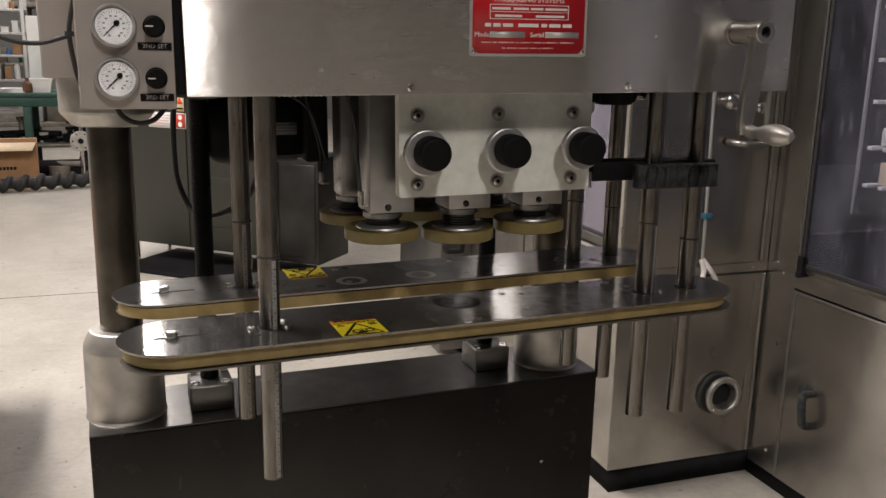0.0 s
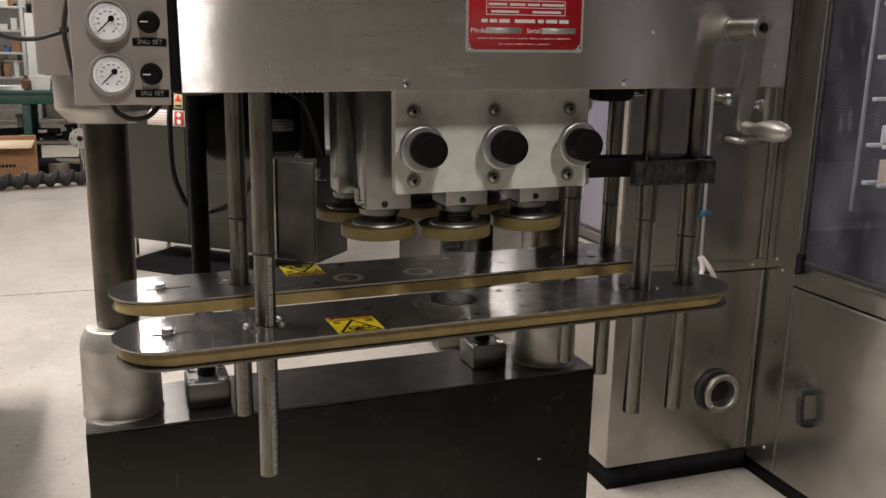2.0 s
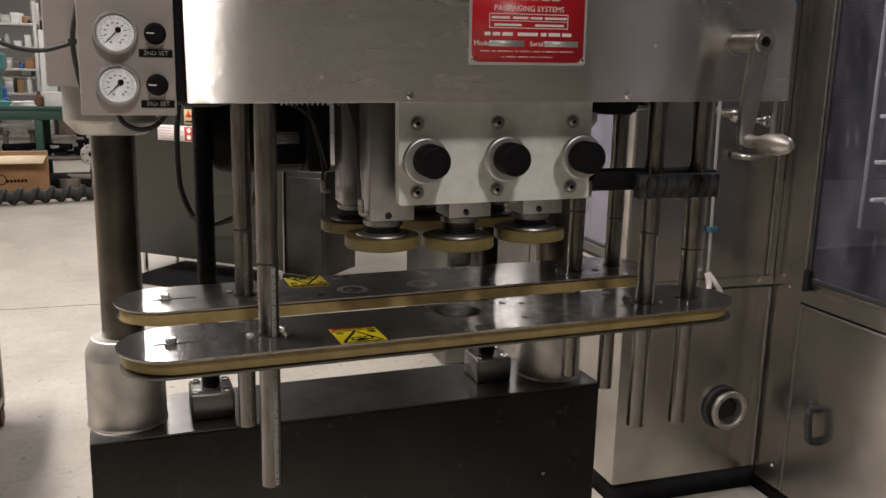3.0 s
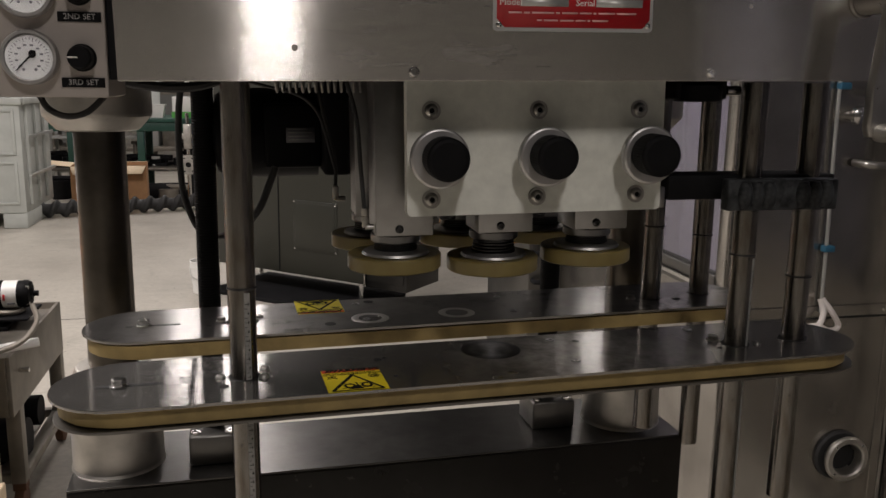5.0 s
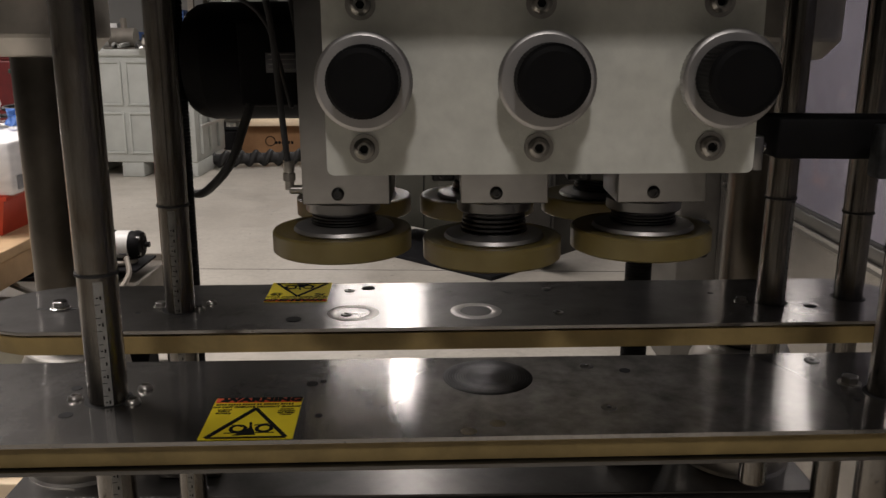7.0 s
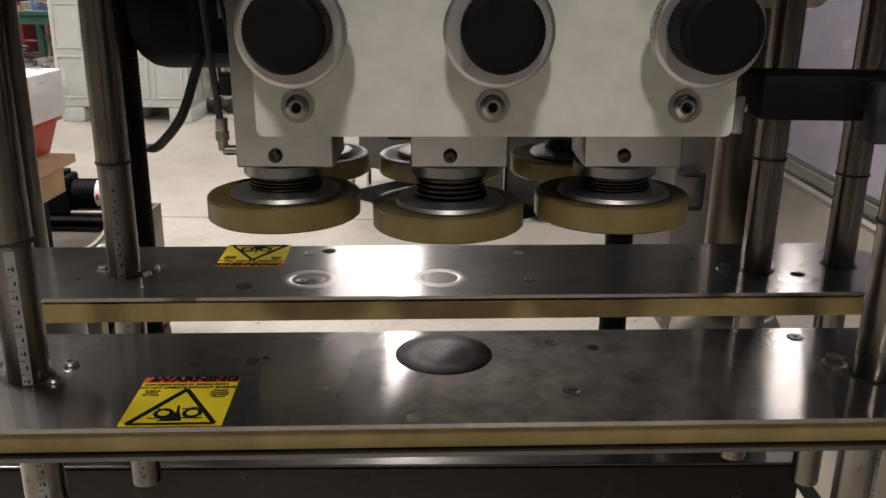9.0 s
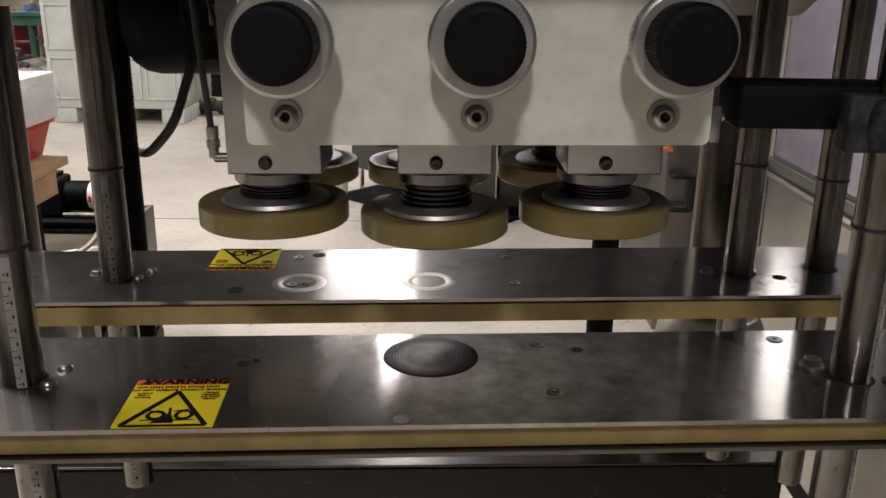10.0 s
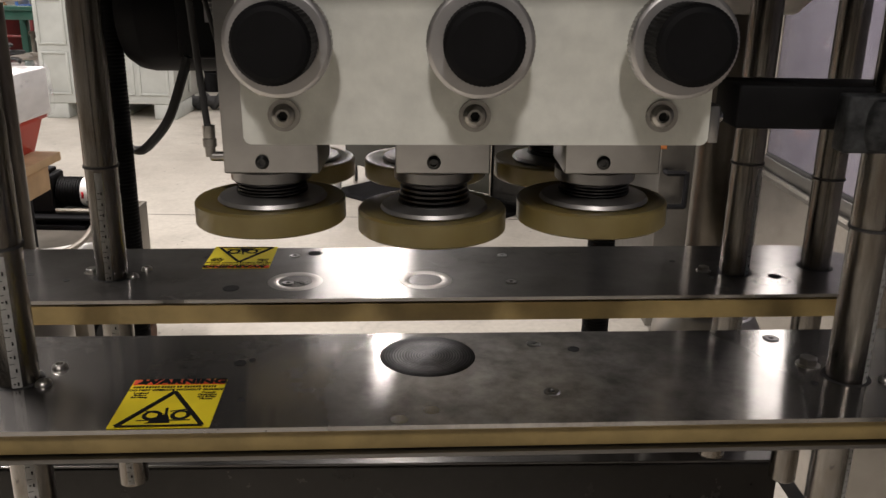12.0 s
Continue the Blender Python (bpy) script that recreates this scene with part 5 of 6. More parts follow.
# ---- timber crate and pail ----
solo("timber_crate", join(block(-0.26, -0.02, 7.85, 8.6, 0.0, 0.12, 0.004), block(-0.25, -0.03, 7.87, 8.58, 0.12, 0.84, 0.006)), BROWN, "stained brown timber crate on the floor", "crate")
pail = thing("pail", (-0.165, 5.86, 0), "white plastic pail with a wire handle", "bucket")
part("pail_body", lathe([(0, 0), (0.072, 0), (0.076, 0.006), (0.086, 0.165), (0.091, 0.168), (0.091, 0.176), (0.088, 0.20), (0.092, 0.205), (0.092, 0.212), (0.084, 0.212), (0.073, 0.01), (0, 0.01)], (-0.165, 5.86, 0), steps=32), WHITE_PLASTIC, pail)
part("wire_handle", sweep([(-0.255, 5.86, 0.17), (-0.24, 5.80, 0.12), (-0.165, 5.755, 0.095), (-0.09, 5.80, 0.12), (-0.075, 5.86, 0.17)], 0.003, 6), PALE_STEEL, pail)

# ---- cart ----
cart = thing("steel_cart", (-0.9, 3.3, 0), "grimy steel cart on casters carrying pump parts", "cart")
part("deck", block(-1.30, -0.54, 2.93, 3.60, 0.50, 0.515, 0.002), CART_STEEL, cart)
part("side_skirt", block(-0.545, -0.532, 2.93, 3.60, 0.35, 0.539, 0.002), CART_STEEL, cart)
part("end_skirt", block(-1.30, -0.546, 3.592, 3.602, 0.36, 0.539, 0.002), CART_STEEL, cart)
part("end_skirt", block(-1.30, -0.546, 2.928, 2.938, 0.35, 0.539, 0.002), CART_STEEL, cart)
for lx in (-1.28, -0.555):
    for ly in (3.02, 3.575):
        lg = part("leg", block(lx - 0.022, lx + 0.022, ly - 0.022, ly + 0.022, 0.10, 0.50, 0.002), CART_STEEL, cart)
        part("caster", join(rod(0.04, 0, 0.028, (lx - 0.014, ly, 0.04), "x", 24), block(lx - 0.02, lx + 0.02, ly - 0.02, ly + 0.02, 0.075, 0.10, 0.002)), BROWN, lg, "worn rubber caster")
part("lower_rail", join(block(-0.577, -0.533, 3.043, 3.552, 0.10, 0.13, 0.002), block(-1.28, -0.58, 3.56, 3.59, 0.10, 0.13, 0.002), block(-1.28, -0.58, 3.005, 3.035, 0.10, 0.13, 0.002)), CART_STEEL, cart)
part("lower_tray", block(-1.26, -0.60, 3.04, 3.555, 0.10, 0.11, 0.001), CART_STEEL, cart)
part("side_bolt", rod(0.008, 0, 0.03, (-0.532, 3.02, 0.47), "x"), CHROME, cart)
for q, (bx, by) in enumerate(((-0.78, 3.16), (-1.02, 3.22), (-0.80, 3.42))):
    solo("pump_housing", join(rod(0.07 - 0.008 * q, 0, 0.22, (bx, by, 0.185), "x"), rod(0.05, 0.11, 0.24, (bx + 0.1, by))), BLACK_MATT, "dark iron pump housing on the cart's lower tray", "pump", "pump housings")

gm = thing("gear_motor", (-0.58, 2.95, 0.626), "black gear motor with a white label on a dark stand", "motor")
part("stand", join(block(-0.86, -0.50, 2.86, 3.04, 0.626, 0.640, 0.002), block(-0.84, -0.52, 2.88, 3.02, 0.640, 0.656, 0.004), block(-0.86, -0.44, 2.86, 3.05, 0.656, 0.664, 0.002)), BLACK_MATT, gm)
gm.location, gm.scale = (-0.722, 3.40, 0.516), (1.07, 1.07, 1.07)
MZ = 0.725
part("motor_body", lathe([(0, 0), (0.030, 0), (0.040, 0.004), (0.043, 0.010), (0.043, 0.14), (0, 0.14)], (-0.605, 2.95, MZ), "x", 32), BLACK, gm)
part("motor_label", lathe([(0.0432, 0.080), (0.0440, 0.080), (0.0440, 0.124), (0.0432, 0.124)], (-0.605, 2.95, MZ), "x", 32, closed=True), WHITE_PLASTIC, gm, "white label with a red mark")
part("label_mark", block(-0.520, -0.513, 2.9045, 2.9062, 0.714, 0.734, 0), RED, gm)
part("label_print", block(-0.508, -0.484, 2.9070, 2.9082, 0.700, 0.706, 0), GREY_INK, gm)
cap_end = part("end_cap", lathe([(0, 0), (0.045, 0), (0.045, 0.010), (0.040, 0.020), (0.020, 0.022), (0.018, 0.026), (0.009, 0.027), (0.009, 0.042), (0, 0.042)], (-0.465, 2.95, MZ), "x", 28), BLACK, gm)
for k in range(4):
    part("cap_bolt", hex_head((-0.452, 2.95 + 0.036 * math.cos(radians(45 + 90 * k)), MZ + 0.036 * math.sin(radians(45 + 90 * k))), 0.006, 0.008, "x"), BOLT, cap_end)
for k in range(9):
    part("cooling_rib", lathe([(0.043, 0), (0.046, 0.0008), (0.046, 0.0032), (0.043, 0.004)], (-0.597 + 0.0078 * k, 2.95, MZ), "x", 28, closed=True), BLACK, gm)
part("gear_case", join(block(-0.700, -0.604, 2.90, 3.00, 0.664, 0.785, 0.010), block(-0.69, -0.62, 2.915, 2.985, 0.785, 0.797, 0.004), rod(0.022, 0, 0.03, (-0.73, 2.95, 0.76), "x")), BLACK_MATT, gm)
part("motor_foot", sweep([(-0.60, 2.905, 0.674), (-0.53, 2.900, 0.676), (-0.485, 2.91, 0.674), (-0.48, 2.97, 0.673), (-0.60, 2.99, 0.673)], 0.008, 8, 6), CART_STEEL, gm)
solo("hose", sweep([(-0.455, 2.93, 0.70), (-0.435, 2.88, 0.66), (-0.47, 2.83, 0.615), (-0.56, 2.80, 0.59), (-0.68, 2.79, 0.575), (-0.8, 2.82, 0.56), (-0.9, 2.86, 0.525)], 0.008, 8), CART_STEEL, "grey rubber hose lying on the cart", "hose")
solo("white_tube", sweep([(-0.74, 2.80, 0.580), (-0.58, 2.82, 0.592), (-0.43, 2.87, 0.603)], 0.014, 10, 4), WHITE_PLASTIC, "white plastic tube lying on the cart edge", "tube")
solo("pry_bar", sweep([(-0.70, 2.70, 0.70), (-0.62, 2.71, 0.66), (-0.53, 2.72, 0.60)], 0.008, 8, 2), CART_STEEL, "plain steel bar leaning on the cart", "bar")

# ---- pallet table, red crate, wrapped carton ----
pal = thing("pallet_table", (-1.2, 2.9, 0), "raw pine pallet top on dark trestle legs", "table")
for i, (y0, y1) in enumerate(((2.45, 2.795), (2.798, 3.178))):
    part("board", moved(block(-0.62, 0.62, (y0 - y1) / 2, (y1 - y0) / 2, -0.014, 0.012, 0.003), Matrix.Translation((-1.245 - 0.006 * i, (y0 + y1) / 2, 0.790)) @ Matrix.Rotation(radians(0.4 - 0.5 * i), 4, "Z")), WOOD, pal)
for lx in (-1.80, -1.25, -0.70):
    part("bearer", block(lx - 0.04, lx + 0.04, 2.45, 3.15, 0.69, 0.775, 0.004), WOOD, pal)
for lx in (-1.78, -0.74):
    for ly in (2.52, 3.10):
        part("trestle_leg", block(lx - 0.03, lx + 0.03, ly - 0.03, ly + 0.03, 0.0, 0.69, 0.003), BLACK_MATT, pal)
crate = thing("red_crate", (-1.02, 2.95, 0.803), "shallow red plastic crate on the pallet table", "crate")
part("crate_body", moved(lathe([(0.30, 0.0), (0.315, 0.0), (0.345, 0.095), (0.36, 0.097), (0.36, 0.108), (0.335, 0.108), (0.303, 0.01)], steps=4, closed=True), Matrix.Translation((-0.965, 2.97, 0.803)) @ Matrix.Diagonal((1.15, 0.95, 1, 1)) @ Matrix.Rotation(radians(45), 4, "Z")), RED_CRATE, crate, smooth=0)
part("crate_floor", block(-1.20, -0.72, 2.77, 3.17, 0.804, 0.812, 0), RED_CRATE, crate)
wc = thing("wrapped_carton", (-1.0, 2.98, 0.912), "white carton in clear stretch wrap", "carton")
part("carton", block(-1.27, -0.655, 2.735, 3.205, 0.914, 1.050, 0.006, 2), plain("white_carton_board", (0.84, 0.83, 0.82), 0.6, 0.05, 9, 0.05, 90), wc, "white printed carton")
part("carton_print", join(block(-0.6548, -0.6542, 2.76, 2.84, 0.925, 0.962, 0), block(-0.86, -0.775, 2.7342, 2.7348, 0.925, 0.962, 0)), GREY_INK, wc, "faded grey printed picture")
part("carton_lines", join(*[block(-0.76, -0.69 - 0.012 * (k % 2), 2.7342, 2.7348, 0.934 + 0.009 * k, 0.937 + 0.009 * k, 0) for k in range(4)], *[block(-0.6548, -0.6542, 2.86, 2.94 - 0.012 * (k % 2), 0.934 + 0.009 * k, 0.937 + 0.009 * k, 0) for k in range(4)]), PINK_PRINT, wc)


def wrap_film():
    bm = block(-1.285, -0.642, 2.722, 3.218, 0.910, 1.062, 0.03, 3)
    bmesh.ops.subdivide_edges(bm, edges=bm.edges[:], cuts=7, use_grid_fill=True)
    for v in bm.verts:
        v.co += Vector((noise.noise(v.co * 9), noise.noise(v.co * 9 + Vector((7, 1, 3))), noise.noise(v.co * 9 + Vector((2, 9, 4))))) * 0.012
    return bm


part("stretch_wrap", wrap_film(), FILM, wc, "wrinkled clear film", smooth=60).visible_shadow = False
solo("cable_coil", sweep([(-0.775 + 0.08 * math.cos(0.7 * i) * (1 - 0.01 * i), 3.13 + 0.05 * math.sin(0.9 * i), 1.070 + 0.0026 * i) for i in range(26)], 0.006, 6, 3), BLACK_RUBBER, "loose coil of black cable on the carton", "cable")
def crumpled(r, at, seed):
    bm = bmesh.new()
    bmesh.ops.create_icosphere(bm, subdivisions=3, radius=r)
    for v in bm.verts:
        v.co *= 1 + 0.55 * noise.noise(v.co * (1.6 / r) + Vector((seed, 0, 0))) + 0.3 * noise.noise(v.co * (4.0 / r))
        v.co.z = max(v.co.z, -0.45 * r)
        v.co += Vector(at)
    return bm


solo("blue_bag", crumpled(0.033, (-0.765, 3.02, 1.079), 3), BLUE, "crumpled blue plastic bag on the carton", "bag", smooth=0)
solo("plastic_scrap", crumpled(0.075, (-0.92, 3.07, 1.092), 8), WHITE_PLASTIC, "crumpled white plastic sheet on the carton", "plastic", smooth=0)

# ---- beige box and blue tubes near the machine ----
bb = thing("beige_cabinet", (-0.66, 2.45, 0), "beige painted cabinet with a drilled steel top", "cabinet")
part("cabinet_side", block(-0.499, -0.480, 2.39, 2.598, 0.0, 0.655, 0.003), BEIGE, bb)
part("cabinet_body", block(-0.95, -0.504, 2.40, 2.59, 0.0, 0.640, 0.003), BEIGE, bb)
ct = part("cabinet_top", block(-0.95, -0.502, 2.392, 2.70, 0.642, 0.655, 0.003), CART_STEEL, bb, "grimy drilled steel top")
for hx, hy in ((-0.55, 2.66), (-0.62, 2.655), (-0.55, 2.60), (-0.52, 2.46), (-0.56, 2.41), (-0.70, 2.52)):
    part("hole", lathe([(0, 0), (0.012, 0), (0.012, 0.0005), (0, 0.0005)], (hx, hy, 0.655), steps=16), DARK_HOLE, ct)
lowbox = thing("low_carton", (-0.58, 2.28, 0), "pale carton with red print under the rolls", "carton")
part("carton_body", block(-0.76, -0.405, 2.20, 2.375, 0.0, 0.40, 0.004), CARD_LIGHT, lowbox)
for k in range(3):
    part("red_print", block(-0.4049, -0.4042, 2.23 + 0.045 * k, 2.26 + 0.045 * k, 0.30, 0.345, 0), RED, lowbox)
for k, (ty, tz) in enumerate(((2.25, 0.432), (2.316, 0.432), (2.283, 0.488))):
    rl = thing("blue_roll", (-0.55, ty, tz - 0.03), "blue wrapped roll with a white end", "roll", "blue rolls")
    turn = Matrix.Translation((-0.62, ty, tz)) @ Matrix.Rotation(radians(3 - 3 * k), 4, "Z")
    part("roll_body", moved(rod(0.031, -0.22, 0.15, (0, 0, 0), "x", 24, 0.004), turn), BLUE, rl)
    part("roll_end", moved(rod(0.032, 0.1501, 0.19, (0, 0, 0), "x", 24, 0.004), turn), WHITE_PLASTIC, rl)

# ---- grey pallet bin ----
gb = thing("pallet_bin", (-2.5, 8.9, 0), "grey moulded plastic pallet bin on feet", "bin")
gb.location.y += 0.07
gb.location.x, gb.scale.x = -2.60, 1.143
for wb in ((-2.91, -1.86, 8.42, 8.47), (-2.91, -1.86, 9.40, 9.45), (-2.91, -2.86, 8.471, 9.399), (-1.91, -1.86, 8.471, 9.399)):
    part("bin_wall", block(*wb, 0.14, 1.14, 0.008), BIN_GREY, gb)
part("bin_floor", block(-2.86, -1.91, 8.47, 9.40, 0.14, 0.18, 0), BIN_GREY, gb)
part("bin_rim", join(block(-2.93, -1.84, 8.395, 8.465, 1.10, 1.16, 0.008), block(-1.90, -1.83, 8.466, 9.46, 1.10, 1.16, 0.008), block(-2.94, -2.87, 8.466, 9.46, 1.10, 1.16, 0.008)), BIN_GREY, gb)
for fx0 in (-2.90, -2.48, -2.04):
    part("bin_foot", block(fx0, fx0 + 0.18, 8.43, 9.42, 0.0, 0.139, 0.01), BIN_GREY, gb)
for px0, px1 in ((-2.89, -2.67), (-2.64, -2.42), (-2.39, -2.17), (-2.14, -1.90)):
    for pz0, pz1 in ((0.22, 0.60), (0.66, 1.06)):
        part("bin_panel", join(block(px0, px0 + 0.02, 8.402, 8.4195, pz0, pz1, 0.003), block(px1 - 0.02, px1, 8.402, 8.4195, pz0, pz1, 0.003), block(px0 + 0.02, px1 - 0.02, 8.402, 8.4195, pz1 - 0.02, pz1, 0.003), block(px0 + 0.02, px1 - 0.02, 8.402, 8.4195, pz0, pz0 + 0.02, 0.003)), BIN_GREY, gb)
for py0 in (8.55, 8.85, 9.15):
    part("bin_rib", block(-1.8595, -1.835, py0, py0 + 0.03, 0.2, 1.09, 0.004), BIN_GREY, gb)
for pz in (0.45, 0.8):
    part("bin_rib", block(-1.8345, -1.815, 8.47, 9.40, pz, pz + 0.03, 0.004), PALE_STEEL, gb)
solo("wire_scrap", join(*[sweep([(-2.75 + 0.25 * k + 0.1 * math.cos(j + k), 8.9 + 0.2 * math.sin(1.7 * j + k), 1.16 + 0.05 * abs(math.sin(j * 1.3 + k))) for j in range(9)], 0.012, 6, 4) for k in range(4)]), PALE_STEEL, "tangle of pale scrap wire in the pallet bin", "scrap")

solo("foil_scrap", crumpled(0.10, (-2.20, 8.43, 1.205), 5), CHROME, "crumpled silver foil on the bin rim", "foil", smooth=0)

# ---- auger, carton, bench ----


def auger():
    a, b = Vector((-2.0, 9.03, 0.086)), Vector((-0.36, 9.50, 0.086))
    L, n, sides = (b - a).length, 220, 20
    bm = bmesh.new()
    rings = []
    for i in range(n + 1):
        x = L * i / n
        ring = []
        for k in range(sides):
            th = 2 * math.pi * k / sides
            ph = (x / 0.145 + k / sides) % 1.0
            r = 0.052 + 0.034 * max(0.0, math.cos(2 * math.pi * ph)) ** 0.7
            ring.append(bm.verts.new((x, r * math.cos(th), r * math.sin(th))))
        rings.append(ring)
    for p, q in zip(rings, rings[1:]):
        for k in range(sides):
            bm.faces.new((p[k], p[(k + 1) % sides], q[(k + 1) % sides], q[k]))
    bm.faces.new(rings[0])
    bm.faces.new(rings[-1])
    d = b - a
    return moved(bm, Matrix.Translation(a) @ Matrix.Rotation(math.atan2(d.y, d.x), 4, "Z"))


solo("timing_screw", auger(), BLACK_RUBBER, "black plastic timing screw lying on the floor", "auger", smooth=60)
solo("screw_shaft", moved(rod(0.012, 0, 0.22, (0, 0, 0), "x"), Matrix.Translation((-0.358, 9.502, 0.086)) @ Matrix.Rotation(radians(19), 4, "Z")), CHROME, "bright steel screw shaft end on the floor", "shaft")
cb = thing("carton_box", (0, 0, 0), "open brown cardboard carton with a printed mark", "carton", m=pose(-1.37, 9.88, 0, 0, 0, 5))
part("carton_floor", block(-0.364, 0.364, -0.234, 0.234, 0.0, 0.005, 0), CARD, cb)
for cw in ((-0.37, 0.37, -0.24, -0.234), (-0.37, 0.37, 0.234, 0.24), (-0.37, -0.364, -0.2335, 0.2335), (0.364, 0.37, -0.2335, 0.2335)):
    part("carton_wall", block(*cw, 0.0, 0.44, 0.001), CARD, cb)
part("flap", moved(prism([(-0.366, 0.0), (-0.33, -0.16), (0.33, -0.16), (0.366, 0.0)], -0.003, 0.003), Matrix.Translation((0, -0.240, 0.441)) @ Matrix.Rotation(radians(24), 4, "X")), CARD_LIGHT, cb, "pale inner side of the flap")
part("flap", moved(block(-0.366, 0.366, 0.0, 0.16, -0.003, 0.003, 0.001), Matrix.Translation((0, 0.240, 0.441)) @ Matrix.Rotation(radians(-50), 4, "X")), CARD_LIGHT, cb)
part("flap", moved(block(-0.23, 0.0, -0.22, 0.22, -0.003, 0.003, 0.001), Matrix.Translation((-0.369, 0, 0.441)) @ Matrix.Rotation(radians(6), 4, "Y")), CARD_LIGHT, cb)
part("printed_mark", join(*[block(-0.02 + 0.033 * k, 0.004 + 0.033 * k, -0.2425, -0.2403, 0.17, 0.20, 0) for k in range(6)], lathe([(0.045, 0), (0.055, 0), (0.055, 0.002), (0.045, 0.002)], (-0.07, -0.2403, 0.20), "-y", 20, closed=True)), INK, cb)
bench = thing("workbench", (-2.0, 11.0, 0), "green steel workbench with a cluttered top", "workbench")
part("bench_top", block(-4.6, 0.36, 10.6, 11.5, 0.84, 0.89, 0.006), GREEN_BENCH, bench)
part("bench_apron", block(-4.55, 0.32, 10.62, 10.64, 0.74, 0.839, 0.002), GREEN_BENCH, bench)
for lx in (-4.5, -3.2, -1.9, -1.15, -0.48, 0.28):
    part("bench_leg", block(lx - 0.04, lx + 0.04, 10.64, 10.72, 0.0, 0.84, 0.003), GREEN_BENCH, bench)
    part("bench_leg", block(lx - 0.04, lx + 0.04, 11.36, 11.44, 0.0, 0.84, 0.003), GREEN_BENCH, bench)
part("bench_shelf", block(-4.5, 0.30, 10.75, 11.4, 0.28, 0.31, 0.003), CART_STEEL, bench)
st = thing("pipe_stand", (-0.57, 9.9, 0), "bright steel stand carrying a bored round flange", "stand")
part("pole", lathe([(0, 0), (0.08, 0), (0.08, 0.012), (0.020, 0.02), (0.020, 0.98), (0, 0.98)], (-0.57, 9.9, 0), steps=20), CHROME, st)
fg = part("flange", lathe([(0.030, 0), (0.105, 0), (0.108, 0.004), (0.108, 0.022), (0.105, 0.026), (0.052, 0.027), (0.050, 0.040), (0.030, 0.040)], (-0.57, 9.878, 0.43), "-y", 36, closed=True), STEEL_CAST, st, "round flange with a dark bore")
part("bore", rod(0.030, 0, 0.012, (-0.57, 9.878, 0.43), "-y"), DARK_HOLE, fg)
for q in range(6):
    part("bolt_hole", rod(0.009, 0, 0.001, (-0.57 + 0.08 * math.cos(q * 1.047), 9.8518, 0.43 + 0.08 * math.sin(q * 1.047)), "-y"), DARK_HOLE, fg)
part("clamp", join(block(-0.67, -0.47, 9.86, 9.94, 0.70, 0.76, 0.006), block(-0.61, -0.53, 9.85, 9.95, 0.60, 0.86, 0.006)), STEEL_CAST, st)
rnd = random.Random(4)
MATS = [PALE_STEEL, BLACK_MATT, WHITE_PLASTIC, CART_STEEL, BLUE, STEEL_CAST, CARD, GREEN_BENCH]
for i in range(34):
    bx, by = -4.4 + 0.118 * i + rnd.uniform(-0.03, 0.03), rnd.uniform(10.68, 11.35)
    w, d, h = rnd.uniform(0.05, 0.16), rnd.uniform(0.05, 0.14), rnd.uniform(0.03, 0.26)
    mt = MATS[rnd.randrange(len(MATS))]
    if -1.5 < bx < -0.4:
        continue
    if i % 3 == 0:
        solo("machine_part", lathe([(0, 0), (w / 2, 0), (w / 2, h * 0.3), (w / 3, h * 0.35), (w / 3, h * 0.9), (w / 4, h), (0, h)], (bx, by, 0.89), steps=16), mt, "turned machine part standing on the workbench", "part", "bench parts")
    elif i % 3 == 1:
        solo("parts_tub", moved(join(block(-w, w, -d, d, 0, 0.008, 0.002), block(-w, -w + 0.006, -d, d, 0.008, h * 0.6, 0.002), block(w - 0.006, w, -d, d, 0.008, h * 0.6, 0.002), block(-w + 0.006, w - 0.006, -d, -d + 0.006, 0.008, h * 0.6, 0.002), block(-w + 0.006, w - 0.006, d - 0.006, d, 0.008, h * 0.6, 0.002)), pose(bx, by, 0.89, 0, 0, rnd.uniform(-20, 20))), mt, "open parts tub on the workbench", "tub", "bench tubs")
    else:
        solo("bracket", moved(join(block(-w, w, -d / 2, d / 2, 0, 0.012, 0.002), block(-w, -w + 0.012, -d / 2, d / 2, 0.012, h, 0.002)), pose(bx, by, 0.89, 0, 0, rnd.uniform(-60, 60))), mt, "steel bracket lying on the workbench", "bracket", "bench brackets")
for i in range(16):
    bx, by, h = -4.3 + 0.25 * i + rnd.uniform(-0.05, 0.05), rnd.uniform(10.8, 11.3), rnd.uniform(0.08, 0.3)
    solo("stored_part", lathe([(0, 0), (0.06, 0), (0.065, 0.02), (0.03, 0.03), (0.03, h - 0.04), (0.05, h - 0.03), (0.05, h), (0, h)], (bx, by, 0.31), steps=14), MATS[rnd.randrange(4)], "dark machine part on the bench shelf", "part", "shelf parts")
# parts on the floor below the bench
solo("pipe_length", moved(rod(0.09, -0.9, 0.5, (0, 0, 0), "x"), Matrix.Translation((-0.95, 10.35, 0.09)) @ Matrix.Rotation(radians(4), 4, "Z")), BLACK_MATT, "length of dark steel pipe on the floor", "pipe")
